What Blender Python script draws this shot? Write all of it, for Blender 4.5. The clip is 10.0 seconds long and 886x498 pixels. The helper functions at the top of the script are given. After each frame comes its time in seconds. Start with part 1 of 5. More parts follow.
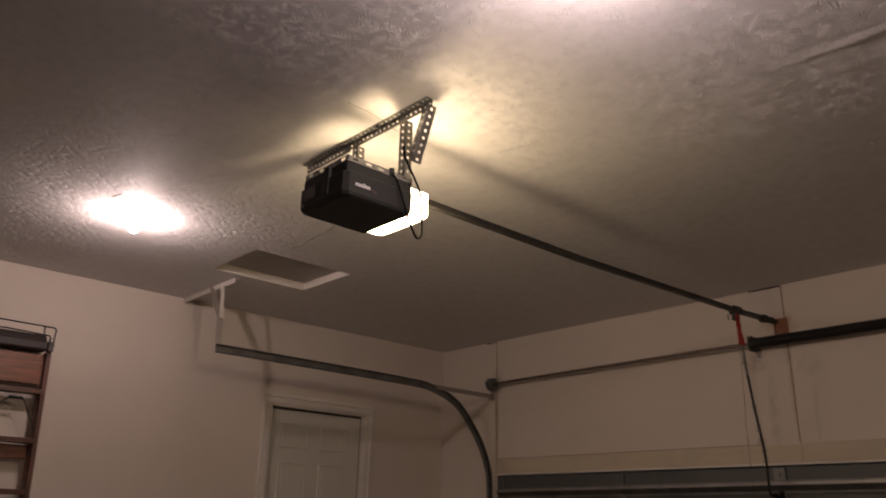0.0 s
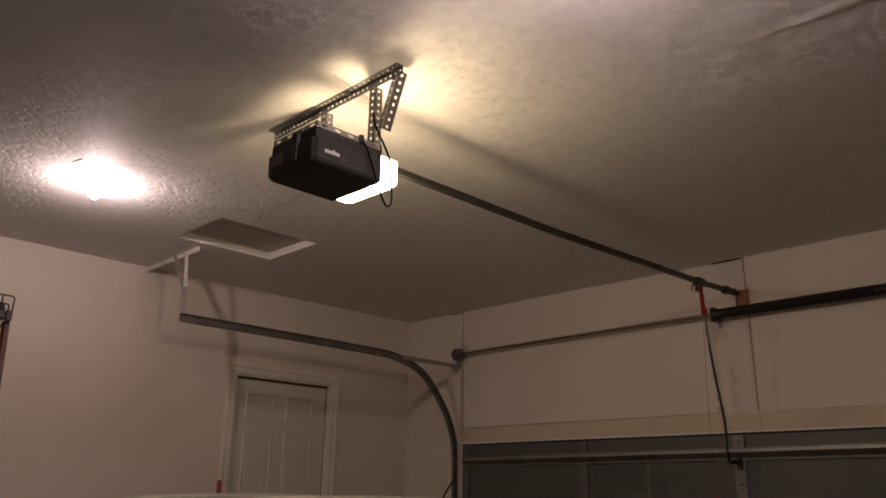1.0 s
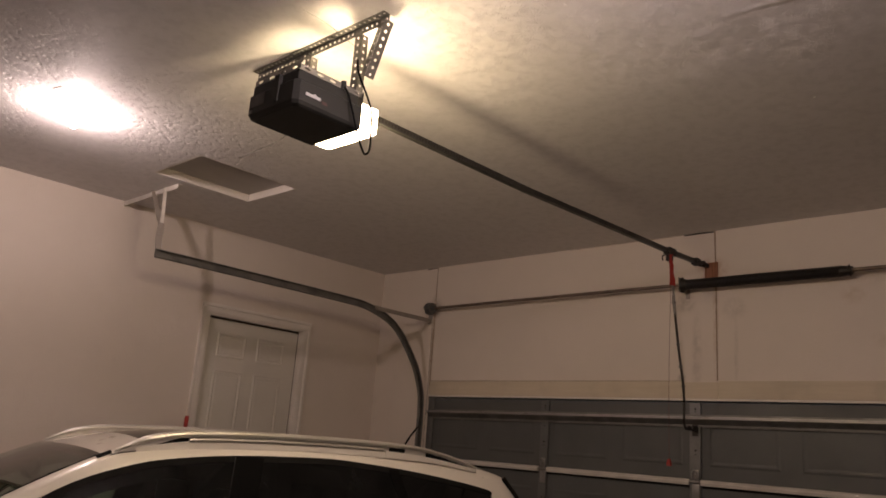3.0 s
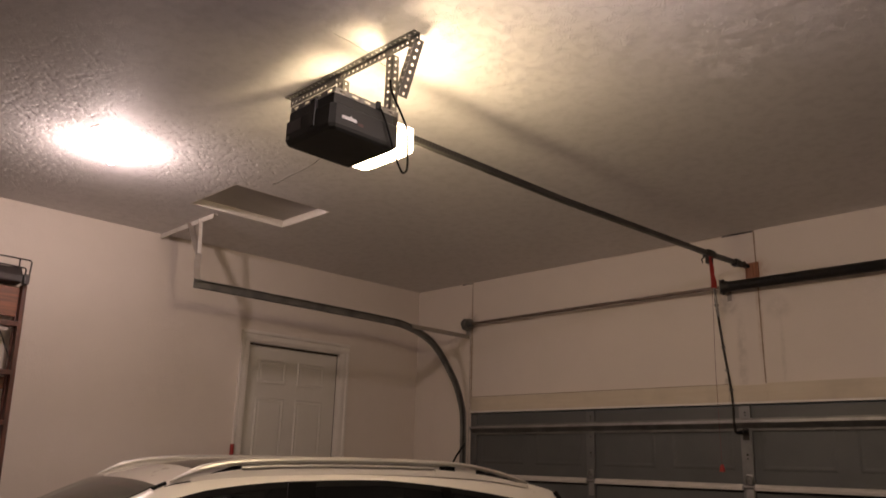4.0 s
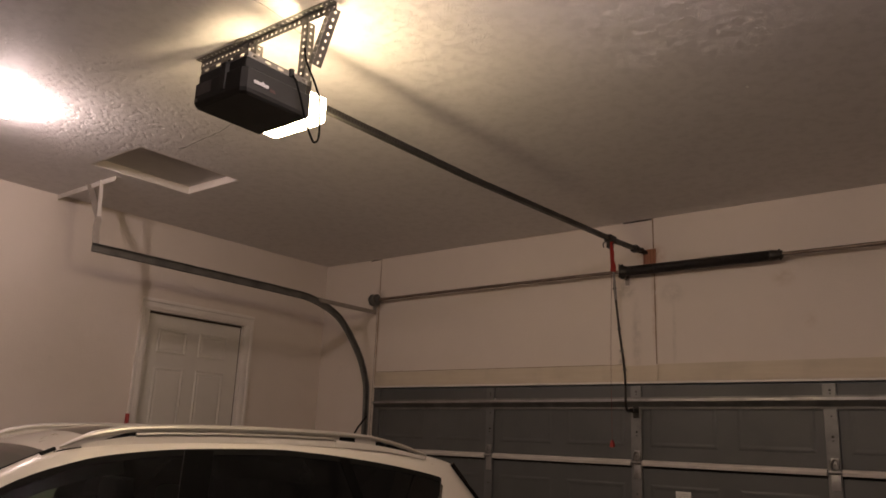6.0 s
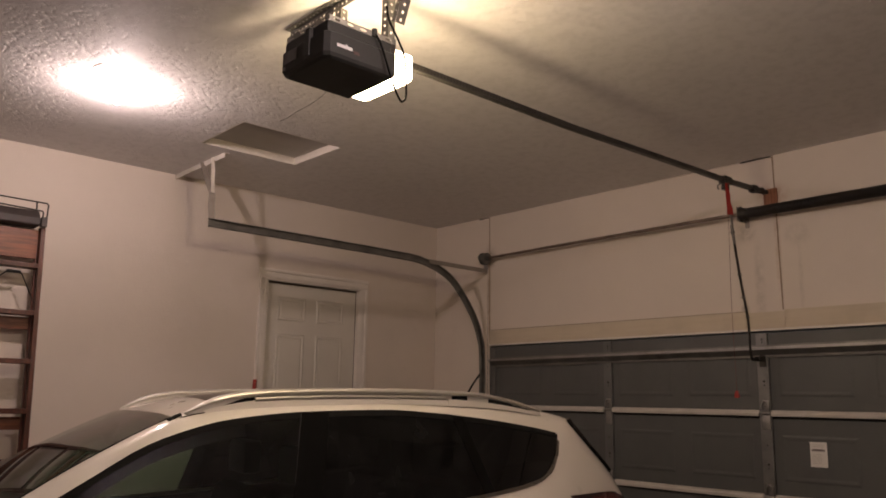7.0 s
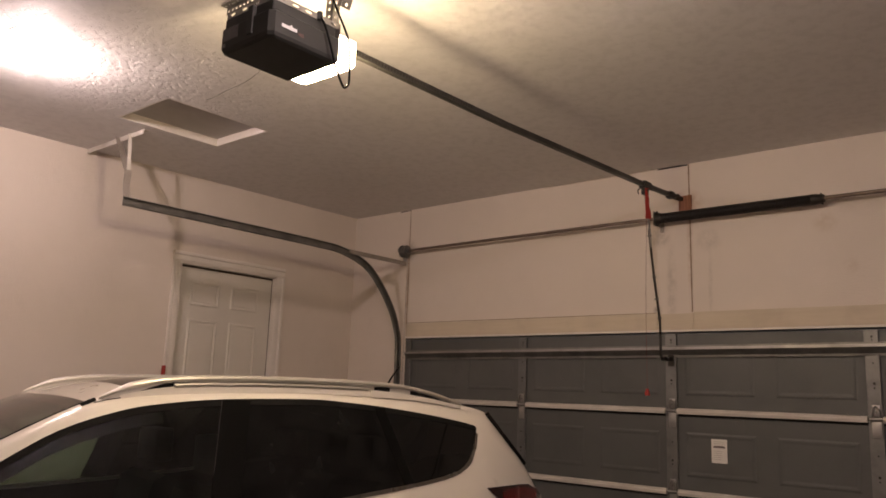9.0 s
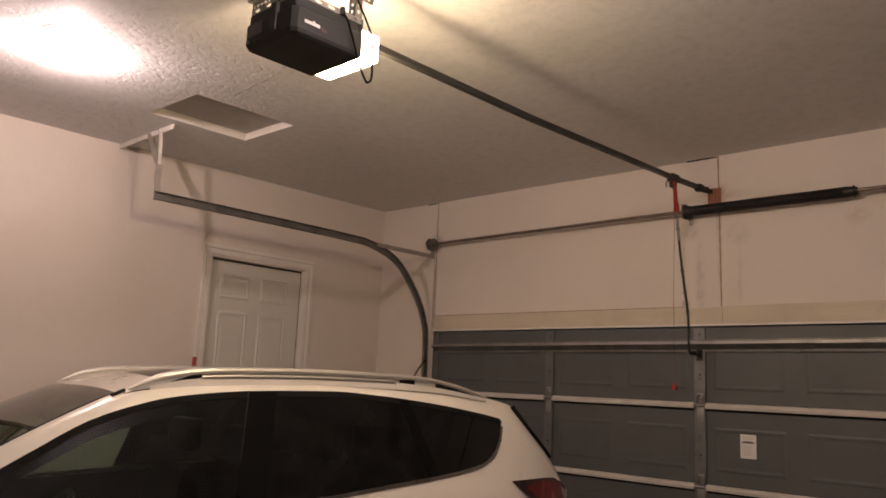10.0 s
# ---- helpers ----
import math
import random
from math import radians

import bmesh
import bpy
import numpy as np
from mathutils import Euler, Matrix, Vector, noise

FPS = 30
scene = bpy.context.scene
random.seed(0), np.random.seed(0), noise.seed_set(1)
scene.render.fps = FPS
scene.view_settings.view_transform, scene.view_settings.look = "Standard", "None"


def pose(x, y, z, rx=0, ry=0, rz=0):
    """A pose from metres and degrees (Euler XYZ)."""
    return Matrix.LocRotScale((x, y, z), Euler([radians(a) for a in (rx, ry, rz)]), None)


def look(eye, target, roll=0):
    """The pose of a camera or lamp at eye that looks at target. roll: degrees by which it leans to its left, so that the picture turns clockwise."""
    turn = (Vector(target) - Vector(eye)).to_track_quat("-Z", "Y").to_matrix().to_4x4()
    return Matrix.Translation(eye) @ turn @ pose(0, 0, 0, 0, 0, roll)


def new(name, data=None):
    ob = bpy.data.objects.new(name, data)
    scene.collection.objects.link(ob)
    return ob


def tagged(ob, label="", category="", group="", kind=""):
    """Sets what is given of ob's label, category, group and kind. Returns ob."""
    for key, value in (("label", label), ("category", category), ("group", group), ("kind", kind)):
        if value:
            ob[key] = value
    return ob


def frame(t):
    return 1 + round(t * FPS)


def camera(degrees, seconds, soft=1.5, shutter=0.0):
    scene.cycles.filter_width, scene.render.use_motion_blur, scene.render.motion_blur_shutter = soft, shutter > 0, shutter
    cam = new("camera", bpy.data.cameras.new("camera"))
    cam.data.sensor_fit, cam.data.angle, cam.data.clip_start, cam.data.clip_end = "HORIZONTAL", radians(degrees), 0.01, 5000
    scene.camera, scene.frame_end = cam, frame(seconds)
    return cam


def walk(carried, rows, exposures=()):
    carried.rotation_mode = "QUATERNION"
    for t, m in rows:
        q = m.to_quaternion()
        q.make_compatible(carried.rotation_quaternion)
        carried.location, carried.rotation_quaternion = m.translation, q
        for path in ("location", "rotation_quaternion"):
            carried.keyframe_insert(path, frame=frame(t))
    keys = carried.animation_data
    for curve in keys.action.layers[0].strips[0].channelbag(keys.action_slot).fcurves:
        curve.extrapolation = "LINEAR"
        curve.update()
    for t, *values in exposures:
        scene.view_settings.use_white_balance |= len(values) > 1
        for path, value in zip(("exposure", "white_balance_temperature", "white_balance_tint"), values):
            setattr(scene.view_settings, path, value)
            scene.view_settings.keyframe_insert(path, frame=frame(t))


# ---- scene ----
cam = camera(58.2, 10.0, soft=1.7, shutter=0.5)
PATH = [
    (0, (5.751, -5.201, 1.727), (4.344, -3.938, 2.38), 1.4),
    (0.5, (5.716, -5.217, 1.721), (4.359, -3.875, 2.321), 0.6),
    (1, (5.728, -5.203, 1.717), (4.367, -3.861, 2.305), 1.0),
    (1.5, (5.745, -5.192, 1.714), (4.387, -3.852, 2.314), 1.5),
    (2, (5.764, -5.207, 1.696), (4.388, -3.875, 2.27), 3.0),
    (2.5, (5.76, -5.193, 1.689), (4.388, -3.823, 2.181), 5.2),
    (2.7, (5.782, -5.195, 1.687), (4.434, -3.798, 2.169), 5.2),
    (3.8, (5.754, -5.239, 1.676), (4.367, -3.889, 2.18), 2.0),
    (4, (5.729, -5.242, 1.68), (4.342, -3.899, 2.204), 1.8),
    (4.5, (5.74, -5.273, 1.666), (4.408, -3.893, 2.233), 2.3),
    (5, (5.72, -5.269, 1.662), (4.47, -3.799, 2.187), 2.2),
    (5.2, (5.725, -5.27, 1.663), (4.494, -3.776, 2.165), 1.8),
    (6.3, (5.767, -5.226, 1.644), (4.522, -3.733, 2.114), 3.1),
    (6.5, (5.766, -5.187, 1.653), (4.429, -3.765, 2.088), 2.4),
    (7, (5.775, -5.154, 1.651), (4.32, -3.834, 2.024), 0.9),
    (7.5, (5.753, -5.152, 1.652), (4.286, -3.832, 1.979), -0.0),
    (8, (5.72, -5.207, 1.648), (4.321, -3.819, 1.989), 0.5),
    (8.5, (5.695, -5.225, 1.647), (4.364, -3.774, 1.994), 0.2),
    (9, (5.695, -5.224, 1.64), (4.403, -3.742, 2.003), 2.2),
    (9.5, (5.719, -5.216, 1.642), (4.398, -3.755, 1.983), 3.2),
    (10, (5.726, -5.209, 1.646), (4.374, -3.776, 1.987), 2.6),
]
walk(cam, [(t, look(eye, target, roll)) for t, eye, target, roll in PATH],
     exposures=[(0.0, -1.25), (1.2, -1.21), (2.0, -1.17), (2.5, -0.85), (4.5, -0.64), (5.0, -0.73), (6.5, -0.69), (7.5, -0.23), (8.0, -0.11), (9.0, -0.04), (10.0, -0.05)])

# ---- light ----
world = bpy.data.worlds.new("night")
scene.world = world
world.use_nodes = True
world.node_tree.nodes["Background"].inputs[0].default_value = (0.02, 0.025, 0.04, 1)
world.node_tree.nodes["Background"].inputs[1].default_value = 0.3
BULB_STRENGTH = 1150.0
BULB_COLOUR = (1.0, 0.772, 0.728)
OPENER_STRENGTH = 165.0
OPENER_BULB = 1800.0
OPENER_COLOUR = (1.0, 0.757, 0.465)

# ---- sizes ----
H = 3.325                 # ceiling
RIGHT, BACK = 7.3, -7.6  # inner faces of the closing walls
DOOR_L, DOOR_R, DOOR_T = 0.742, 5.80, 2.13


# ---- helpers for meshes ----
def offset_of(ob):
    while ob.parent:
        ob = ob.parent
    return ob.location.copy()


def to_mesh(name, bm, mats, smooth):
    me = bpy.data.meshes.new(name)
    bmesh.ops.recalc_face_normals(bm, faces=bm.faces)
    if smooth:
        for f in bm.faces:
            f.smooth = True
    bm.to_mesh(me)
    bm.free()
    for m in (mats if isinstance(mats, (list, tuple)) else [mats]):
        me.materials.append(m)
    if smooth:
        me.set_sharp_from_angle(angle=radians(38))
    return me


def part(name, bm, mat, parent, label="", smooth=False):
    """One mesh under a thing or a part; the bmesh is in world metres."""
    off = offset_of(parent)
    bmesh.ops.translate(bm, verts=bm.verts, vec=-off)
    ob = new(name, to_mesh(name, bm, mat, smooth))
    ob.parent = parent
    if label:
        tagged(ob, label)
    return ob


def thing(name, at, label, category, group="", kind=""):
    ob = new(name)
    ob.empty_display_size = 0.1
    ob.location = at
    return tagged(ob, label, category, group, kind)


def single(name, bm, mat, label, category, kind="", smooth=False, at=(0, 0, 0)):
    """A thing that is one mesh."""
    bmesh.ops.translate(bm, verts=bm.verts, vec=-Vector(at))
    ob = new(name, to_mesh(name, bm, mat, smooth))
    ob.location = at
    return tagged(ob, label, category, "", kind)


def box(bm, a, b, bevel=0.0):
    c = [(a[i] + b[i]) / 2 for i in range(3)]
    s = [abs(b[i] - a[i]) for i in range(3)]
    vs = bmesh.ops.create_cube(bm, size=1.0, matrix=Matrix.Translation(c) @ Matrix.Diagonal((*s, 1)))["verts"]
    if bevel:
        es = list({e for v in vs for e in v.link_edges})
        bmesh.ops.bevel(bm, geom=es, offset=bevel, segments=2, profile=0.6, affect="EDGES")
    return bm


def frame_of(d):
    d = d.normalized()
    ref = Vector((0, 0, 1)) if abs(d.z) < 0.9 else Vector((0, 1, 0))
    a = d.cross(ref).normalized()
    return a, a.cross(d).normalized()


def tube(bm, pts, r, seg=8, rb=None, up=None, caps=True):
    """A round (or flat, with rb) section swept along points."""
    pts = [Vector(p) for p in pts]
    rb = r if rb is None else rb
    rings = []
    a = None
    for i, p in enumerate(pts):
        d = (pts[min(i + 1, len(pts) - 1)] - pts[max(i - 1, 0)]).normalized()
        if up is not None:
            a = d.cross(Vector(up)).normalized()
        elif a is None:
            a = frame_of(d)[0]
        else:
            a = (a - d * a.dot(d)).normalized()
        b = a.cross(d).normalized()
        rings.append([bm.verts.new(p + a * (r * math.cos(2 * math.pi * k / seg)) + b * (rb * math.sin(2 * math.pi * k / seg))) for k in range(seg)])
    for u, v in zip(rings, rings[1:]):
        for k in range(seg):
            bm.faces.new((u[k], u[(k + 1) % seg], v[(k + 1) % seg], v[k]))
    if caps:
        bm.faces.new(rings[0])
        bm.faces.new(rings[-1][::-1])
    return bm


def sweep(bm, pts, profile, side, closed=True):
    """An open or closed profile of (across, up) swept along points; across lies near the vector side."""
    pts = [Vector(p) for p in pts]
    rings = []
    for i, p in enumerate(pts):
        d = (pts[min(i + 1, len(pts) - 1)] - pts[max(i - 1, 0)]).normalized()
        a = (Vector(side) - d * d.dot(Vector(side))).normalized()
        b = d.cross(a)
        rings.append([bm.verts.new(p + a * x + b * y) for x, y in profile])
    n = len(profile)
    for u, v in zip(rings, rings[1:]):
        for k in range(n if closed else n - 1):
            bm.faces.new((u[k], u[(k + 1) % n], v[(k + 1) % n], v[k]))
    if closed:
        bm.faces.new(rings[0])
        bm.faces.new(rings[-1][::-1])
    return bm


def smooth_line(pts, steps=8):
    """A smooth line through the points."""
    pts = [Vector(p) for p in pts]
    out = []
    for i in range(len(pts) - 1):
        p0, p1, p2, p3 = pts[max(i - 1, 0)], pts[i], pts[i + 1], pts[min(i + 2, len(pts) - 1)]
        for k in range(steps):
            t = k / steps
            out.append(0.5 * ((2 * p1) + (p2 - p0) * t + (2 * p0 - 5 * p1 + 4 * p2 - p3) * t * t + (3 * p1 - p0 - 3 * p2 + p3) * t ** 3))
    out.append(pts[-1])
    return out


def disc(bm, c, axis, r, depth, seg=20, r2=None):
    """A cylinder or cone of that depth, centred on c, along the axis."""
    rot = Vector(axis).to_track_quat("Z", "Y").to_matrix().to_4x4()
    bmesh.ops.create_cone(bm, cap_ends=True, segments=seg, radius1=r, radius2=r if r2 is None else r2, depth=depth, matrix=Matrix.Translation(c) @ rot)
    return bm


def ball(bm, c, r, squash=(1, 1, 1), seg=16):
    bmesh.ops.create_uvsphere(bm, u_segments=seg, v_segments=seg // 2 + 2, radius=r, matrix=Matrix.Translation(c) @ Matrix.Diagonal((*squash, 1)))
    return bm


def prism(bm, poly, a, b, axis):
    """A polygon in the two other axes, drawn out from a to b along the axis."""
    def at(p, v):
        q = list(p)
        q.insert("xyz".index(axis), v)
        return q
    lo = [bm.verts.new(at(p, a)) for p in poly]
    hi = [bm.verts.new(at(p, b)) for p in poly]
    n = len(poly)
    bm.faces.new(lo)
    bm.faces.new(hi[::-1])
    for k in range(n):
        bm.faces.new((lo[k], lo[(k + 1) % n], hi[(k + 1) % n], hi[k]))
    return bm


def perforated(bm, start, along, across, length, width, thick=0.002, pitch=0.028, hole=(0.0064, 0.0064), seg=8):
    """A flat steel strip with a row of real holes."""
    d, a = Vector(along).normalized(), Vector(across).normalized()
    n = d.cross(a).normalized()
    count = max(1, int(length / pitch))
    step = length / count
    start = Vector(start)
    for i in range(count):
        c = start + d * (step * (i + 0.5))
        both = []
        for h in (0, thick):
            o, q = [], []
            for k in range(seg):
                ang = 2 * math.pi * k / seg
                x, y = math.cos(ang), math.sin(ang)
                q.append(bm.verts.new(c + d * (hole[0] * x) + a * (hole[1] * y) + n * h))
                m = max(abs(x), abs(y))
                o.append(bm.verts.new(c + d * (step / 2 * x / m) + a * (width / 2 * y / m) + n * h))
            for k in range(seg):
                j = (k + 1) % seg
                fs = (o[k], o[j], q[j], q[k])
                bm.faces.new(fs if h else fs[::-1])
            both.append((o, q))
        for k in range(seg):
            j = (k + 1) % seg
            bm.faces.new((both[0][1][k], both[0][1][j], both[1][1][j], both[1][1][k]))
            bm.faces.new((both[0][0][j], both[0][0][k], both[1][0][k], both[1][0][j]))
    return bm


# ---- materials ----
def nodes_of(name):
    m = bpy.data.materials.new(name)
    m.use_nodes = True
    nt = m.node_tree
    bsdf = nt.nodes["Principled BSDF"]
    geo = nt.nodes.new("ShaderNodeNewGeometry")
    return m, nt, bsdf, geo


def noise_of(nt, vec, scale, detail=4.0, rough=0.55):
    n = nt.nodes.new("ShaderNodeTexNoise")
    n.inputs["Scale"].default_value = scale
    n.inputs["Detail"].default_value = detail
    n.inputs["Roughness"].default_value = rough
    nt.links.new(vec, n.inputs["Vector"])
    return n.outputs["Fac"]


def ramp_of(nt, fac, lo, hi):
    r = nt.nodes.new("ShaderNodeMapRange")
    r.interpolation_type = "SMOOTHSTEP"
    r.inputs["From Min"].default_value, r.inputs["From Max"].default_value = lo, hi
    nt.links.new(fac, r.inputs["Value"])
    return r.outputs["Result"]


def mix_of(nt, fac, a, b, mode="MIX"):
    m = nt.nodes.new("ShaderNodeMix")
    m.data_type, m.blend_type = "RGBA", mode
    for i, v in ((0, fac), (6, a), (7, b)):
        if isinstance(v, (int, float)):
            m.inputs[i].default_value = v
        elif isinstance(v, tuple):
            m.inputs[i].default_value = (*v[:3], 1)
        else:
            nt.links.new(v, m.inputs[i])
    return m.outputs[2]


def calc(nt, op, a, b=None, c=None):
    m = nt.nodes.new("ShaderNodeMath")
    m.operation = op
    for i, v in enumerate((a, b, c)):
        if v is None:
            continue
        if isinstance(v, (int, float)):
            m.inputs[i].default_value = v
        else:
            nt.links.new(v, m.inputs[i])
    return m.outputs[0]


def bump_of(nt, bsdf, height, dist, strength=1.0):
    b = nt.nodes.new("ShaderNodeBump")
    b.inputs["Strength"].default_value = strength
    b.inputs["Distance"].default_value = dist
    nt.links.new(height, b.inputs["Height"])
    nt.links.new(b.outputs["Normal"], bsdf.inputs["Normal"])


def surface(name, col, col2=None, rough=0.6, metal=0.0, grain=60.0, stain=3.0, amount=0.5, bump=0.0006, spec=0.5, coat=0.0, spread=0.12):
    """Paint, plastic, steel and the like: two scales of colour and roughness, and a fine relief."""
    m, nt, bsdf, geo = nodes_of(name)
    pos = geo.outputs["Position"]
    col2 = col2 or tuple(c * 0.72 for c in col)
    big = ramp_of(nt, noise_of(nt, pos, stain, 5.0, 0.6), 0.38, 0.72)
    fine = noise_of(nt, pos, grain, 3.0, 0.6)
    c = mix_of(nt, calc(nt, "MULTIPLY", big, amount), col, col2)
    c = mix_of(nt, calc(nt, "MULTIPLY", fine, 0.35), c, tuple(v * 0.8 for v in col))
    nt.links.new(c, bsdf.inputs["Base Color"])
    r = calc(nt, "ADD", calc(nt, "MULTIPLY", big, spread), rough - spread / 3)
    nt.links.new(r, bsdf.inputs["Roughness"])
    bsdf.inputs["Metallic"].default_value = metal
    bsdf.inputs["Specular IOR Level"].default_value = spec
    bsdf.inputs["Coat Weight"].default_value = coat
    bsdf.inputs["Coat Roughness"].default_value = 0.06
    if bump:
        bump_of(nt, bsdf, fine, bump)
    return m


def smudge(nt, xyz, cx, cz, rx, rz):
    """A soft oval mark on the door wall."""
    dx = calc(nt, "DIVIDE", calc(nt, "SUBTRACT", xyz.outputs[0], cx), rx)
    dz = calc(nt, "DIVIDE", calc(nt, "SUBTRACT", xyz.outputs[2], cz), rz)
    d = calc(nt, "SQRT", calc(nt, "ADD", calc(nt, "MULTIPLY", dx, dx), calc(nt, "MULTIPLY", dz, dz)))
    return calc(nt, "SUBTRACT", 1.0, ramp_of(nt, d, 0.2, 1.0))


def wall_paint(name, col, dirt, marks_at=()):
    """Old matt paint on drywall, with roller stipple, faint patches and scuffs."""
    m, nt, bsdf, geo = nodes_of(name)
    pos = geo.outputs["Position"]
    patches = ramp_of(nt, noise_of(nt, pos, 1.6, 5.0, 0.65), 0.38, 0.72)
    marks = ramp_of(nt, noise_of(nt, pos, 5.5, 6.0, 0.7), 0.62, 0.8)
    c = mix_of(nt, calc(nt, "MULTIPLY", patches, 0.35), col, tuple(v * 0.9 for v in col))
    c = mix_of(nt, calc(nt, "MULTIPLY", marks, 0.22), c, dirt)
    if marks_at:
        xyz = nt.nodes.new("ShaderNodeSeparateXYZ")
        nt.links.new(pos, xyz.inputs[0])
        grime = ramp_of(nt, noise_of(nt, pos, 16.0, 5.0, 0.65), 0.3, 0.65)
        for cx, cz, rx, rz, much, tone in marks_at:
            c = mix_of(nt, calc(nt, "MULTIPLY", calc(nt, "MULTIPLY", smudge(nt, xyz, cx, cz, rx, rz), grime), much), c, tone)
    nt.links.new(c, bsdf.inputs["Base Color"])
    bsdf.inputs["Roughness"].default_value = 0.75
    bsdf.inputs["Specular IOR Level"].default_value = 0.25
    stipple = calc(nt, "ADD", calc(nt, "MULTIPLY", noise_of(nt, pos, 120.0, 2.0), 1.4), calc(nt, "MULTIPLY", noise_of(nt, pos, 9.0, 4.0), 2.6))
    bump_of(nt, bsdf, stipple, 0.0015)
    return m


def stomp_layer(nt, pos, scale, petals, shift):
    """Star-shaped brush marks, one in each cell of the ceiling."""
    mp = nt.nodes.new("ShaderNodeMapping")
    mp.inputs["Location"].default_value = shift
    nt.links.new(pos, mp.inputs["Vector"])
    warp = nt.nodes.new("ShaderNodeTexNoise")
    warp.inputs["Scale"].default_value = 14.0
    nt.links.new(mp.outputs[0], warp.inputs["Vector"])
    add = nt.nodes.new("ShaderNodeVectorMath")
    add.operation = "MULTIPLY_ADD"
    add.inputs[1].default_value = (0.035, 0.035, 0.0)
    nt.links.new(warp.outputs["Color"], add.inputs[0])
    nt.links.new(mp.outputs[0], add.inputs[2])
    v = nt.nodes.new("ShaderNodeTexVoronoi")
    v.voronoi_dimensions = "2D"
    v.inputs["Scale"].default_value = scale
    nt.links.new(add.outputs[0], v.inputs["Vector"])
    d = nt.nodes.new("ShaderNodeVectorMath")
    d.operation = "SUBTRACT"
    nt.links.new(add.outputs[0], d.inputs[0])
    nt.links.new(v.outputs["Position"], d.inputs[1])
    sep = nt.nodes.new("ShaderNodeSeparateXYZ")
    nt.links.new(d.outputs[0], sep.inputs[0])
    col = nt.nodes.new("ShaderNodeSeparateColor")
    nt.links.new(v.outputs["Color"], col.inputs[0])
    ang = calc(nt, "ARCTAN2", sep.outputs[1], sep.outputs[0])
    wander = calc(nt, "MULTIPLY", noise_of(nt, mp.outputs[0], 16.0, 2.0), 3.0)
    fan = calc(nt, "ABSOLUTE", calc(nt, "SINE", calc(nt, "ADD", calc(nt, "ADD", calc(nt, "MULTIPLY", ang, petals), calc(nt, "MULTIPLY", col.outputs[0], 20.0)), wander)))
    ridge = ramp_of(nt, fan, 0.80, 0.97)
    side = ramp_of(nt, calc(nt, "SINE", calc(nt, "ADD", ang, calc(nt, "MULTIPLY", col.outputs[1], 6.28))), -0.25, 0.35)
    broken = ramp_of(nt, noise_of(nt, mp.outputs[0], 20.0, 2.0), 0.36, 0.48)
    side = calc(nt, "MULTIPLY", side, broken)
    dist = v.outputs["Distance"]
    ring = calc(nt, "MULTIPLY", ramp_of(nt, dist, 0.06, 0.2), calc(nt, "SUBTRACT", 1.0, ramp_of(nt, dist, 0.38, 0.62)))
    return calc(nt, "MULTIPLY", calc(nt, "MULTIPLY", ridge, ring), side)


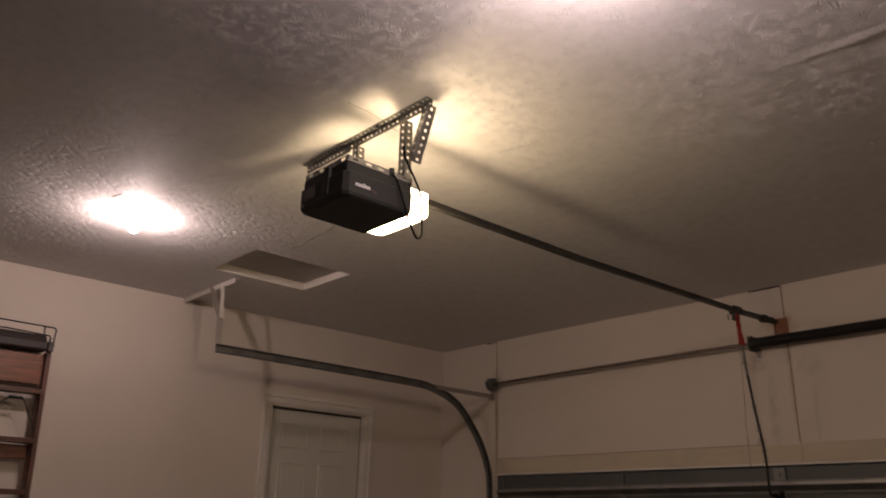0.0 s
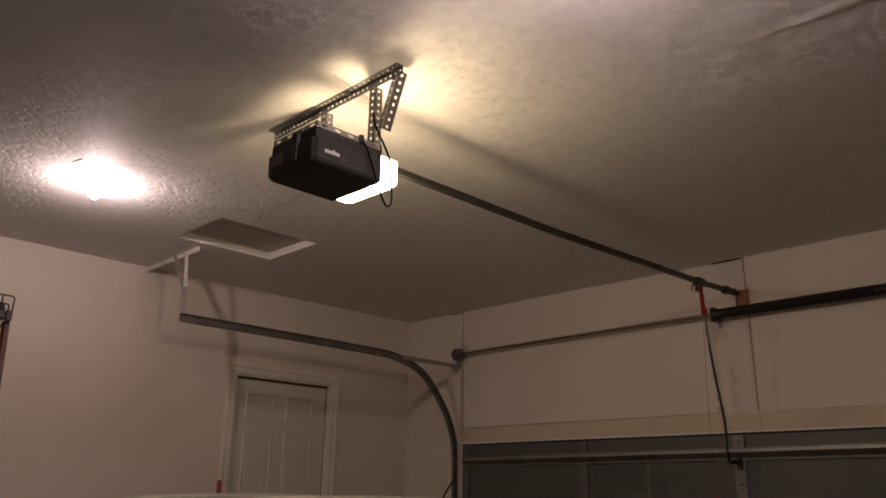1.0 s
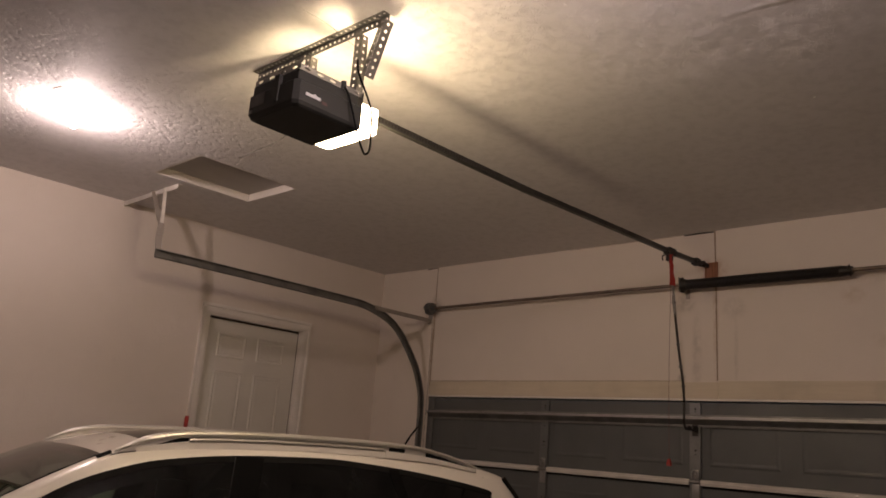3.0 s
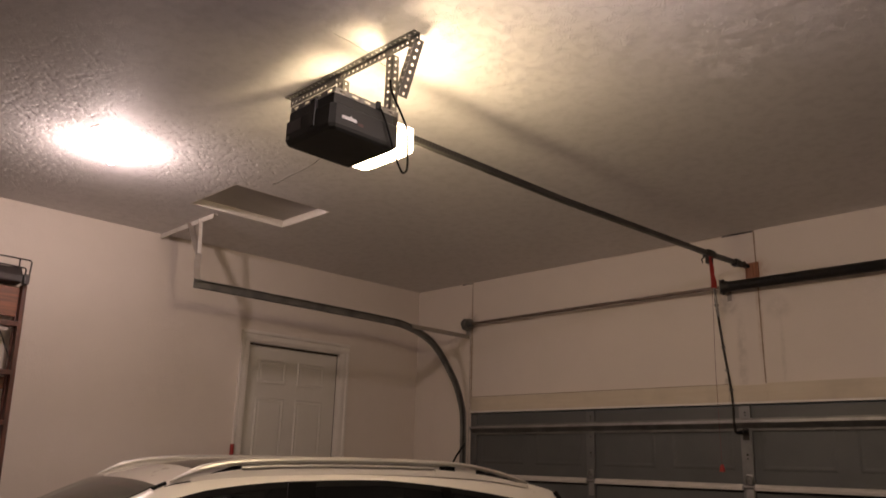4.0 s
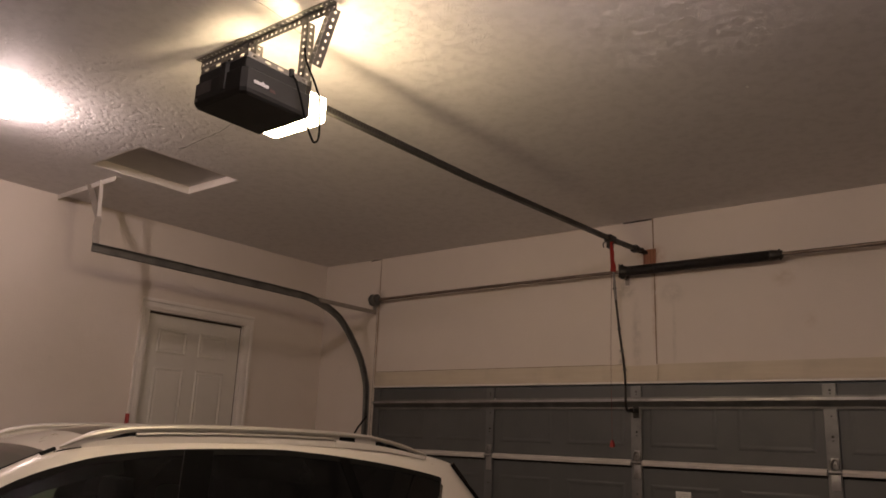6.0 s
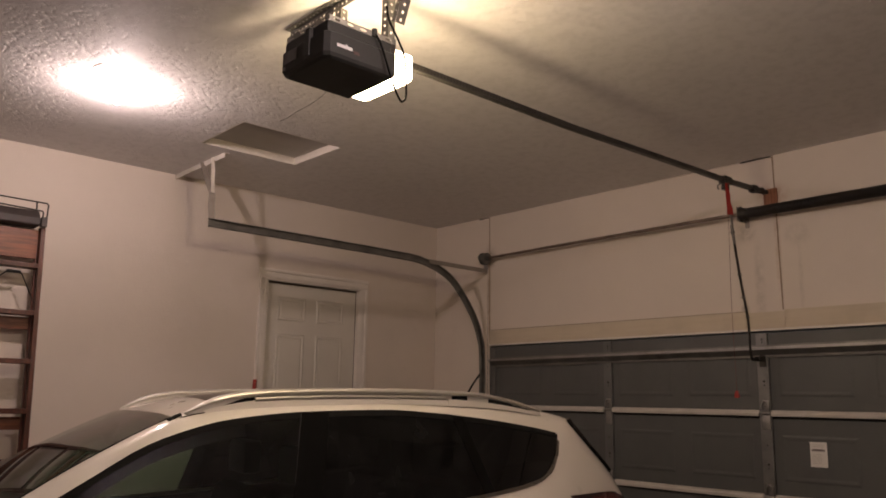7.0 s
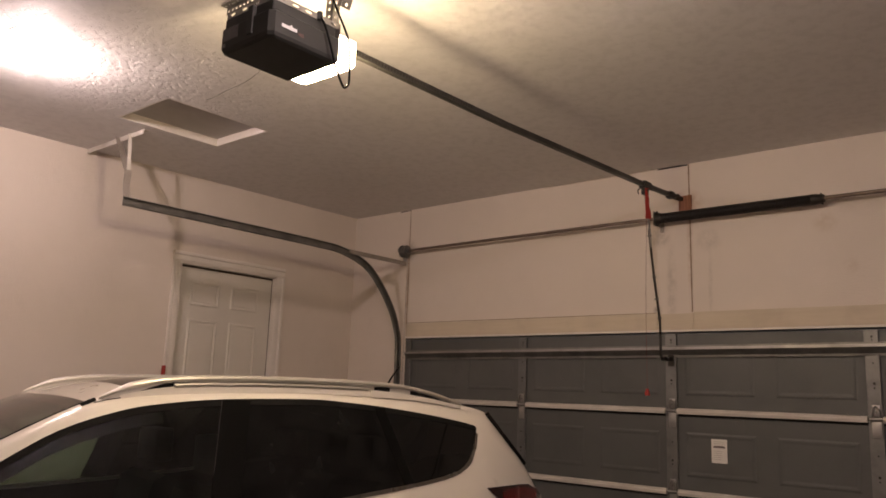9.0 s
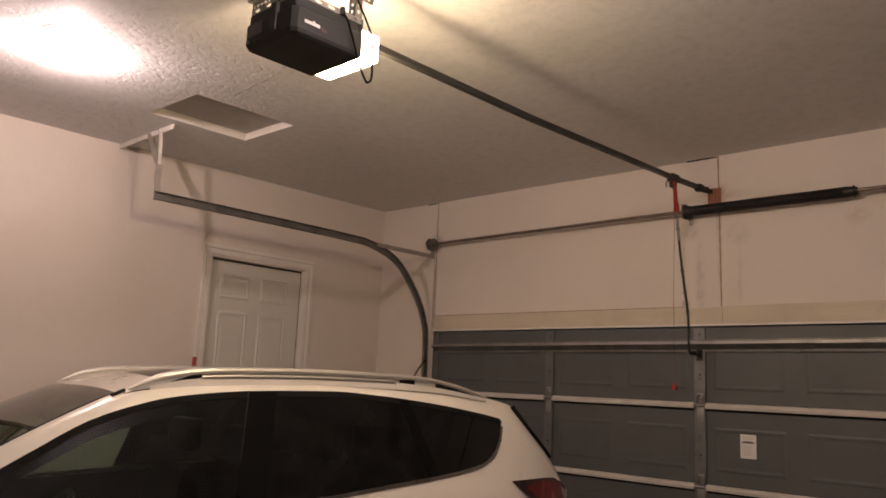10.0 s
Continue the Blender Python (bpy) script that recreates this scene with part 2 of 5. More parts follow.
def ceiling_paint():
    m, nt, bsdf, geo = nodes_of("ceiling_stomp_texture")
    pos = geo.outputs["Position"]
    patches = ramp_of(nt, noise_of(nt, pos, 0.8, 4.0, 0.6), 0.4, 0.75)
    c = mix_of(nt, calc(nt, "MULTIPLY", patches, 0.4), (0.74, 0.715, 0.705), (0.68, 0.655, 0.642))
    specks = ramp_of(nt, noise_of(nt, pos, 15.0, 4.0, 0.65), 0.42, 0.66)
    c = mix_of(nt, calc(nt, "MULTIPLY", specks, 0.6), c, (0.63, 0.607, 0.595))
    nt.links.new(c, bsdf.inputs["Base Color"])
    bsdf.inputs["Roughness"].default_value = 0.7
    bsdf.inputs["Specular IOR Level"].default_value = 0.3
    a = stomp_layer(nt, pos, 8.5, 11.0, (0, 0, 0))
    b = stomp_layer(nt, pos, 11.5, 9.0, (3.3, 1.7, 0))
    c2 = stomp_layer(nt, pos, 16.0, 7.0, (1.1, 5.2, 0))
    pits = ramp_of(nt, noise_of(nt, pos, 30.0, 3.0, 0.6), 0.50, 0.70)
    where = ramp_of(nt, noise_of(nt, pos, 3.2, 3.0), 0.28, 0.52)
    base = noise_of(nt, pos, 21.0, 5.0, 0.70)
    xyz = nt.nodes.new("ShaderNodeSeparateXYZ")
    nt.links.new(pos, xyz.inputs[0])
    coarse = calc(nt, "SUBTRACT", 1.0, ramp_of(nt, calc(nt, "ADD", xyz.outputs[0], calc(nt, "MULTIPLY", noise_of(nt, pos, 1.5, 2.0), 1.0)), 2.2, 3.5))
    fade = calc(nt, "SUBTRACT", 1.0, ramp_of(nt, calc(nt, "ADD", xyz.outputs[1], calc(nt, "MULTIPLY", noise_of(nt, pos, 2.2, 2.0), 1.0)), -2.3, -1.5))
    patch = ramp_of(nt, calc(nt, "ADD", xyz.outputs[0], calc(nt, "MULTIPLY", noise_of(nt, pos, 1.8, 2.0), 0.8)), 3.7, 4.5)
    patch = calc(nt, "ADD", calc(nt, "MULTIPLY", patch, 0.92), 0.08)
    fade = calc(nt, "MULTIPLY", fade, ramp_of(nt, xyz.outputs[1], -4.9, -4.0))
    strokes = calc(nt, "MAXIMUM", calc(nt, "MAXIMUM", a, b), calc(nt, "MULTIPLY", c2, 0.8))
    h = calc(nt, "ADD", calc(nt, "MULTIPLY", calc(nt, "MULTIPLY", calc(nt, "MULTIPLY", strokes, fade), patch), calc(nt, "ADD", calc(nt, "MULTIPLY", where, 1.9), 0.2)), calc(nt, "MULTIPLY", base, calc(nt, "ADD", calc(nt, "MULTIPLY", calc(nt, "MULTIPLY", coarse, fade), 0.55), 0.48)))
    h = calc(nt, "ADD", h, calc(nt, "MULTIPLY", noise_of(nt, pos, 5.0, 2.0), 0.5))
    h = calc(nt, "SUBTRACT", h, calc(nt, "MULTIPLY", calc(nt, "MULTIPLY", pits, fade), calc(nt, "ADD", calc(nt, "MULTIPLY", coarse, 0.8), 0.05)))
    bump_of(nt, bsdf, h, 0.0026)
    m.cycles.use_bump_map_correction = False
    return m


def wood(name, dark, light, scale=1.0, axis="Z", rough=0.5):
    m, nt, bsdf, geo = nodes_of(name)
    mp = nt.nodes.new("ShaderNodeMapping")
    mp.inputs["Scale"].default_value = {"X": (1, 14, 14), "Y": (14, 1, 14), "Z": (14, 14, 1)}[axis]
    nt.links.new(geo.outputs["Position"], mp.inputs["Vector"])
    g = noise_of(nt, mp.outputs[0], 5.0 * scale, 6.0, 0.65)
    big = noise_of(nt, geo.outputs["Position"], 3.0, 3.0)
    c = mix_of(nt, ramp_of(nt, g, 0.3, 0.7), dark, light)
    c = mix_of(nt, calc(nt, "MULTIPLY", ramp_of(nt, big, 0.45, 0.75), 0.5), c, tuple(v * 0.7 for v in dark))
    nt.links.new(c, bsdf.inputs["Base Color"])
    bsdf.inputs["Roughness"].default_value = rough
    bump_of(nt, bsdf, g, 0.0008)
    return m


def glass(name, tint, ior=1.48, rough=0.015, haze=0.0):
    """A tinted pane: clear through, with a mirror sheen and a pale haze mixed in to lift its darks."""
    m = bpy.data.materials.new(name)
    m.use_nodes = True
    nt = m.node_tree
    nt.nodes.remove(nt.nodes["Principled BSDF"])
    out = nt.nodes["Material Output"]
    t = nt.nodes.new("ShaderNodeBsdfTransparent")
    t.inputs[0].default_value = (*tint, 1)
    g = nt.nodes.new("ShaderNodeBsdfGlossy")
    g.inputs["Color"].default_value = (1, 1, 1, 1)
    g.inputs["Roughness"].default_value = rough
    f = nt.nodes.new("ShaderNodeFresnel")
    f.inputs[0].default_value = ior
    mx = nt.nodes.new("ShaderNodeMixShader")
    nt.links.new(f.outputs[0], mx.inputs[0])
    # Grey diffuse haze put over the pane to brighten its dark tones.
    film = nt.nodes.new("ShaderNodeBsdfDiffuse")
    film.inputs["Color"].default_value = (0.5, 0.5, 0.52, 1)
    hazed = nt.nodes.new("ShaderNodeMixShader")
    geo = nt.nodes.new("ShaderNodeNewGeometry")
    nt.links.new(calc(nt, "MULTIPLY", ramp_of(nt, noise_of(nt, geo.outputs["Position"], 9.0, 5.0), 0.1, 0.9), 2.0 * haze), hazed.inputs[0])
    nt.links.new(t.outputs[0], hazed.inputs[1])
    nt.links.new(film.outputs[0], hazed.inputs[2])
    nt.links.new(hazed.outputs[0], mx.inputs[1])
    nt.links.new(g.outputs[0], mx.inputs[2])
    nt.links.new(mx.outputs[0], out.inputs[0])
    return m


def glow(name, colour, strength):
    m, nt, bsdf, geo = nodes_of(name)
    bsdf.inputs["Base Color"].default_value = (0.85, 0.83, 0.78, 1)
    bsdf.inputs["Emission Color"].default_value = (*colour, 1)
    bsdf.inputs["Emission Strength"].default_value = strength
    return m


def translucent(m, much):
    """Lets part of the light pass straight through."""
    nt = m.node_tree
    out = nt.nodes["Material Output"]
    t = nt.nodes.new("ShaderNodeBsdfTransparent")
    mx = nt.nodes.new("ShaderNodeMixShader")
    mx.inputs[0].default_value = much
    nt.links.new(nt.nodes["Principled BSDF"].outputs[0], mx.inputs[1])
    nt.links.new(t.outputs[0], mx.inputs[2])
    nt.links.new(mx.outputs[0], out.inputs[0])
    return m


WALL = wall_paint("wall_paint", (0.70, 0.628, 0.553), (0.42, 0.36, 0.30))
GREASE, RUST = (0.22, 0.19, 0.16), (0.40, 0.20, 0.11)
WALL_STAINED = wall_paint("wall_paint_with_grease_marks", (0.70, 0.628, 0.553), (0.42, 0.36, 0.30), (
    (3.20, 2.83, 0.10, 0.12, 0.5, GREASE), (3.28, 2.45, 0.05, 0.42, 0.30, GREASE), (3.55, 2.76, 0.12, 0.10, 0.22, GREASE),
    (4.30, 2.80, 0.10, 0.08, 0.3, (0.42, 0.30, 0.18)), (4.44, 2.52, 0.06, 0.07, 0.2, (0.40, 0.28, 0.18)), (3.40, 3.04, 0.14, 0.12, 0.6, RUST),
    (0.73, 2.60, 0.035, 0.75, 0.7, (0.45, 0.33, 0.22)), (0.74, 2.95, 0.10, 0.14, 0.6, GREASE), (3.42, 2.75, 0.03, 0.60, 0.55, (0.45, 0.33, 0.22)),
    (3.56, 2.45, 0.022, 0.35, 0.2, GREASE), (3.17, 2.29, 0.04, 0.05, 0.7, GREASE)))
CEILING = ceiling_paint()
TRIM = surface("trim_paint", (0.78, 0.73, 0.665), rough=0.45, amount=0.35, stain=4, bump=0.0003)
DOORPAINT = surface("door_paint", (0.66, 0.625, 0.555), (0.57, 0.535, 0.475), rough=0.42, amount=0.4, stain=3, grain=90, bump=0.0003)
HEADER = wood("bare_header_board", (0.57, 0.49, 0.37), (0.61, 0.53, 0.41), 0.7, "X", 0.7)
# Hatch panel colour is darkened to stand in for the shade in its recess.
HATCHPAINT = surface("shaded_hatch_board", (0.52, 0.49, 0.46), (0.45, 0.425, 0.40), rough=0.75, stain=5, grain=45, amount=0.5, bump=0.0012, spec=0.25)
CONCRETE = surface("concrete", (0.13, 0.124, 0.118), (0.085, 0.082, 0.078), rough=0.8, stain=1.2, grain=40, amount=0.8, bump=0.002)
GALV = surface("galvanised_steel", (0.36, 0.35, 0.335), (0.22, 0.21, 0.20), rough=0.42, metal=0.85, stain=9, grain=140, amount=0.7)
GALVDARK = surface("dull_track_steel", (0.22, 0.215, 0.20), (0.12, 0.115, 0.11), rough=0.5, metal=0.7, stain=7, grain=120, amount=0.7)
ZINC = surface("dull_zinc_angle", (0.20, 0.19, 0.175), (0.12, 0.11, 0.10), rough=0.5, metal=0.6, stain=12, grain=160, amount=0.7)
STILE = surface("dull_stile_steel", (0.20, 0.197, 0.19), (0.125, 0.122, 0.118), rough=0.45, metal=0.6, stain=9, grain=140, amount=0.7)
STILE_DULL = surface("grey_painted_stile", (0.135, 0.135, 0.132), (0.10, 0.10, 0.098), rough=0.5, metal=0.2, stain=6, amount=0.6)
SHAFT = surface("aged_shaft_steel", (0.24, 0.19, 0.15), (0.12, 0.09, 0.07), rough=0.42, metal=0.8, stain=14, amount=0.8)
BRIGHTSTRIP = surface("white_hinge_rail", (0.60, 0.56, 0.51), (0.42, 0.39, 0.35), rough=0.5, metal=0.0, stain=6, amount=0.6)
GDOOR = surface("grey_door_skin", (0.090, 0.092, 0.088), (0.066, 0.068, 0.065), rough=0.5, stain=2.0, grain=70, amount=0.6, bump=0.0005)
BLACKPLASTIC = surface("black_plastic", (0.041, 0.0415, 0.037), (0.050, 0.0505, 0.046), rough=0.6, stain=5, grain=250, bump=0.0004, spec=0.2)
BLACKSTEEL = surface("black_oiled_steel", (0.028, 0.026, 0.024), (0.05, 0.04, 0.03), rough=0.48, metal=0.5, stain=9, grain=120, amount=0.8)
RAILSTEEL = surface("dark_rail_steel", (0.07, 0.066, 0.06), (0.035, 0.033, 0.03), rough=0.45, metal=0.6, stain=5, amount=0.7)
RUBBER = surface("black_rubber", (0.02, 0.02, 0.02), rough=0.75)
STRIP = surface("brown_weather_strip_and_shade", (0.060, 0.042, 0.032), (0.03, 0.022, 0.018), rough=0.8, stain=15)
CORD = surface("dark_cord", (0.0035, 0.003, 0.0028), rough=0.7, spec=0.1, bump=0)
RED = surface("red_plastic", (0.34, 0.026, 0.020), (0.26, 0.020, 0.017), rough=0.45)
PORCELAIN = surface("white_porcelain", (0.8, 0.78, 0.74), rough=0.25, amount=0.15)
WHITEMETAL = surface("painted_hanger_steel", (0.66, 0.62, 0.56), (0.45, 0.42, 0.37), rough=0.5, stain=9, amount=0.6)
DULLSTRAP = surface("dull_strap_steel", (0.30, 0.265, 0.23), (0.19, 0.165, 0.14), rough=0.5, stain=9, amount=0.6)
CORDRED = surface("faded_red_cord", (0.13, 0.035, 0.025), rough=0.7, bump=0)
WOODRED = wood("dark_red_ladder_wood", (0.045, 0.013, 0.008), (0.125, 0.034, 0.018), 1.0, "Z", 0.42)
WOODSTEP = wood("ladder_step_wood", (0.12, 0.037, 0.016), (0.27, 0.088, 0.036), 1.0, "Y", 0.45)
DARKCAP = surface("dark_worn_cap", (0.035, 0.028, 0.026), (0.07, 0.055, 0.05), rough=0.6, stain=14, amount=0.7)
STAINBOARD = wood("stained_mounting_block", (0.20, 0.075, 0.035), (0.34, 0.15, 0.08), 1.0, "Z", 0.7)
PAPER = surface("label_paper", (0.78, 0.75, 0.70), rough=0.6, amount=0.2, bump=0)
INK = surface("label_ink", (0.16, 0.13, 0.12), rough=0.6, bump=0)
SEAM = surface("seam_dirt", (0.31, 0.23, 0.16), (0.20, 0.14, 0.09), rough=0.85, stain=12, amount=0.9)
CRACK = surface("dark_gap", (0.03, 0.025, 0.02), rough=0.9)
BULB = glow("bulb_glow", BULB_COLOUR, BULB_STRENGTH)
BULB_COOL = glow("cooler_bulb_glow", (1.0, 0.785, 0.785), BULB_STRENGTH)
LENS = translucent(glow("opener_lens_glow", OPENER_COLOUR, OPENER_STRENGTH), 0.72)
OBULB = glow("opener_bulb_glow", OPENER_COLOUR, OPENER_BULB)
BADGERED = surface("faded_red_print", (0.075, 0.032, 0.028), rough=0.5, bump=0)
LOGO = surface("pale_badge", (0.72, 0.72, 0.70), rough=0.4, bump=0)


# ---- setting ----
def setting():
    bm = bmesh.new()
    box(bm, (-0.2, BACK - 0.2, -0.15), (RIGHT + 0.2, 0.25, 0.0))
    single("floor", bm, CONCRETE, "grey concrete garage floor slab", "floor", "structure")
    # Left wall with the house door opening.
    bm = bmesh.new()
    y0, y1, z0, z1 = -1.865, -0.905, 0.56, 2.625
    box(bm, (-0.16, BACK, 0), (0, y0, H))
    box(bm, (-0.16, y1, 0), (0, 0, H))
    box(bm, (-0.16, y0, 0), (0, y1, z0))
    box(bm, (-0.16, y0, z1), (0, y1, H))
    single("wall_west", bm, WALL, "cream painted drywall with faint smudges", "wall", "structure")
    # Garage door wall.
    bm = bmesh.new()
    box(bm, (-0.16, 0, 0), (DOOR_L - 0.006, 0.2, H))
    box(bm, (DOOR_R + 0.006, 0, 0), (RIGHT + 0.16, 0.2, H))
    box(bm, (DOOR_L - 0.006, 0, DOOR_T + 0.014), (DOOR_R + 0.006, 0.2, H))
    single("wall_north", bm, WALL_STAINED, "cream painted drywall above the garage door", "wall", "structure")
    bm = bmesh.new()
    box(bm, (RIGHT, BACK, 0), (RIGHT + 0.16, 0, H))
    single("wall_east", bm, WALL, "plain cream painted side wall", "wall", "structure")
    bm = bmesh.new()
    box(bm, (-0.16, BACK - 0.16, 0), (RIGHT + 0.16, BACK, H))
    single("wall_south", bm, WALL, "plain cream painted back wall", "wall", "structure")
    # Ceiling with the hatch hole and a taped seam that bulges.
    bm = bmesh.new()
    hx0, hx1, hy0, hy1 = HATCH
    top = H + 0.14
    box(bm, (-0.16, BACK - 0.16, H), (hx0, 0.2, top))
    box(bm, (hx1, BACK - 0.16, H), (RIGHT + 0.16, 0.2, top))
    box(bm, (hx0, BACK - 0.16, H), (hx1, hy0, top))
    box(bm, (hx0, hy1, H), (hx1, 0.2, top))
    n = 26
    rows = []
    for i in range(n + 1):
        t = i / n
        x = 4.56 + t * 1.99
        y = -2.622 + 0.03 * t + 0.008 * math.sin(7 * t)
        grow = min(1.0, t * 1.9)
        hgt, wid = 0.013 * grow, 0.035 + 0.03 * grow
        rows.append([bm.verts.new((x, y + wid * q, H + 0.0015 - (hgt + 0.0015) * (0.5 + 0.5 * math.cos(math.pi * q)))) for q in [-1 + 0.2 * k for k in range(11)]])
    for u, v in zip(rows, rows[1:]):
        for k in range(10):
            bm.faces.new((u[k], u[k + 1], v[k + 1], v[k])).smooth = True
    single("ceiling", bm, CEILING, "cream ceiling with stomped brush texture", "ceiling", "structure")


HATCH = (0.872, 1.466, -2.925, -2.185)
setting()


def attic_hatch():
    x0, x1, y0, y1 = HATCH
    t = thing("attic_hatch", ((x0 + x1) / 2, (y0 + y1) / 2, H), "painted attic hatch panel recessed in the ceiling", "hatch")
    bm = bmesh.new()
    box(bm, (x0 + 0.012, y0 + 0.012, H + 0.052), (x1 - 0.012, y1 - 0.012, H + 0.07))
    part("panel", bm, HATCHPAINT, t, "hatch panel, darkened for the recess's shade")
    for a, b in (((x0 + 0.001, y0 + 0.001), (x0 + 0.012, y1 - 0.001)), ((x1 - 0.012, y0 + 0.001), (x1 - 0.001, y1 - 0.001)),
                 ((x0 + 0.013, y0 + 0.001), (x1 - 0.013, y0 + 0.012)), ((x0 + 0.013, y1 - 0.012), (x1 - 0.013, y1 - 0.001))):
        bm = bmesh.new()
        box(bm, (*a, H + 0.0005), (*b, H + 0.075), 0.001)
        part("reveal_board", bm, TRIM, t, "white painted reveal board")


def house_door():
    y0, y1, z0, z1 = -1.865, -0.905, 0.56, 2.625
    t = thing("door_1", (0, (y0 + y1) / 2, z0), "closed white six-panel house door in white casing", "door", kind="structure")
    # Jamb boards line the opening.
    for a, b in (((-0.155, y0, z0), (-0.002, y0 + 0.02, z1 - 0.02)), ((-0.155, y1 - 0.02, z0), (-0.002, y1, z1 - 0.02)), ((-0.155, y0, z1 - 0.02), (-0.002, y1, z1))):
        bm = bmesh.new()
        part("jamb", box(bm, a, b, 0.002), TRIM, t)
    # Casing.
    w = 0.080
    mould = [(0.0, 0.0), (0.0, 0.009), (0.010, 0.012), (0.018, 0.0145), (0.046, 0.0155), (0.050, 0.012), (0.054, 0.0185), (0.060, 0.0215), (w - 0.003, 0.0215), (w, 0.019), (w, 0.0)]
    for edge, out in ((y0 + 0.012, -1), (y1 - 0.012, 1)):
        bm = bmesh.new()
        prism(bm, [(thick, edge + out * u) for u, thick in mould], z0, z1 - 0.008, "z")
        part("casing", bm, TRIM, t)
    bm = bmesh.new()
    prism(bm, [(thick, z1 - 0.007 + u) for u, thick in mould], y0 - w + 0.012, y1 + w - 0.012, "y")
    part("casing", bm, TRIM, t)
    # Slab with two rows of panels that show, and two more below.
    sy0, sy1, sz0, sz1, sx = y0 + 0.023, y1 - 0.023, z0 + 0.005, z1 - 0.026, -0.050
    bm = bmesh.new()
    box(bm, (sx - 0.036, sy0, sz0), (sx, sy1, sz1))
    slab = part("slab", bm, DOORPAINT, t)
    mid = (sy0 + sy1) / 2
    cols = ((sy0 + 0.115, mid - 0.065), (mid + 0.045, sy1 - 0.130))
    for za, zb in ((sz1 - 0.315, sz1 - 0.115), (sz1 - 1.06, sz1 - 0.425), (sz1 - 1.86, sz1 - 1.21)):
        for ya, yb in cols:
            bm = bmesh.new()
            # A moulded ring and a raised field.
            ring, depth = 0.028, 0.011
            o = [(ya, za), (yb, za), (yb, zb), (ya, zb)]
            i1 = [(ya + 0.012, za + 0.012), (yb - 0.012, za + 0.012), (yb - 0.012, zb - 0.012), (ya + 0.012, zb - 0.012)]
            i2 = [(ya + ring, za + ring), (yb - ring, za + ring), (yb - ring, zb - ring), (ya + ring, zb - ring)]
            i3 = [(ya + ring + 0.012, za + ring + 0.012), (yb - ring - 0.012, za + ring + 0.012), (yb - ring - 0.012, zb - ring - 0.012), (ya + ring + 0.012, zb - ring - 0.012)]
            loops = []
            for loop, x in ((o, sx + 0.0004), (i1, sx + depth * 0.7), (i2, sx + 0.0012), (i3, sx + 0.005)):
                loops.append([bm.verts.new((x, *p)) for p in loop])
            for u, v in zip(loops, loops[1:]):
                for k in range(4):
                    bm.faces.new((u[k], u[(k + 1) % 4], v[(k + 1) % 4], v[k]))
            bm.faces.new(loops[-1])
            part("panel", bm, DOORPAINT, slab)
    # Weather strip over the slab, deepened to draw the shade under the head jamb.
    bm = bmesh.new()
    box(bm, (sx + 0.002, sy0, sz1 - 0.010), (sx + 0.014, sy1, sz1 + 0.0055), 0.002)
    part("weather_strip", bm, STRIP, t, "dark weather strip with the jamb's shade")
    # Upright strip put in for the dark line along the slab's edge.
    bm = bmesh.new()
    box(bm, (sx - 0.030, sy1 + 0.0002, sz0), (sx + 0.006, sy1 + 0.0028, sz1 - 0.004))
    part("weather_strip", bm, STRIP, t, "dark weather strip with the jamb's shade")
    bm = bmesh.new()
    disc(bm, (sx + 0.012, sy0 + 0.07, z0 + 0.95), (1, 0, 0), 0.03, 0.022)
    ball(bm, (sx + 0.055, sy0 + 0.07, z0 + 0.95), 0.028)
    tube(bm, [(sx + 0.02, sy0 + 0.07, z0 + 0.95), (sx + 0.05, sy0 + 0.07, z0 + 0.95)], 0.011)
    part("knob", bm, GALV, slab, "steel door knob", True)


attic_hatch()
house_door()


# ---- garage door wall details ----
def header_boards():
    for x0, x1 in ((DOOR_L + 0.003, 3.172), (3.438, DOOR_R - 0.003)):
        bm = bmesh.new()
        box(bm, (x0, -0.009, 2.152), (x1, 0.0, 2.270), 0.002)
        single("trim_board", bm, HEADER, "bare yellowish header board over the garage door", "trim", "structure")
    bm = bmesh.new()
    box(bm, (3.174, -0.007, 2.152), (3.436, 0.0, 2.262), 0.002)
    single("trim_board", bm, HEADER, "bare yellowish header board over the garage door", "trim", "structure")
    bm = bmesh.new()
    box(bm, (DOOR_L, -0.012, 2.136), (DOOR_R, 0.004, 2.150), 0.002)
    single("trim", bm, TRIM, "thin white stop under the header board", "trim", "structure")


def seam(name, pts, width, mat, label):
    """A ragged seam line on the door wall."""
    bm = bmesh.new()
    rng = random.Random(len(pts) + int(pts[0][0] * 100))
    line = []
    for a, b in zip(pts, pts[1:]):
        n = max(2, int((Vector(b) - Vector(a)).length / 0.03))
        for k in range(n):
            line.append(Vector(a).lerp(Vector(b), k / n))
    line.append(Vector(pts[-1]))
    d = (Vector(pts[-1]) - Vector(pts[0])).normalized()
    side = Vector((1, 0, 0)) if abs(d.z) > 0.7 else Vector((0, 0, 1))
    rows = []
    for p in line:
        w = width * rng.uniform(0.7, 1.1) / 2
        j = side * rng.uniform(-0.0006, 0.0006)
        rows.append([bm.verts.new(p + j + side * s * w + Vector((0, -h, 0))) for s, h in ((-1, 0.0008), (0, 0.0022), (1, 0.0008))])
    for u, v in zip(rows, rows[1:]):
        for k in range(2):
            bm.faces.new((u[k], u[k + 1], v[k + 1], v[k]))
    single(name, bm, mat, label, "seam", "structure")


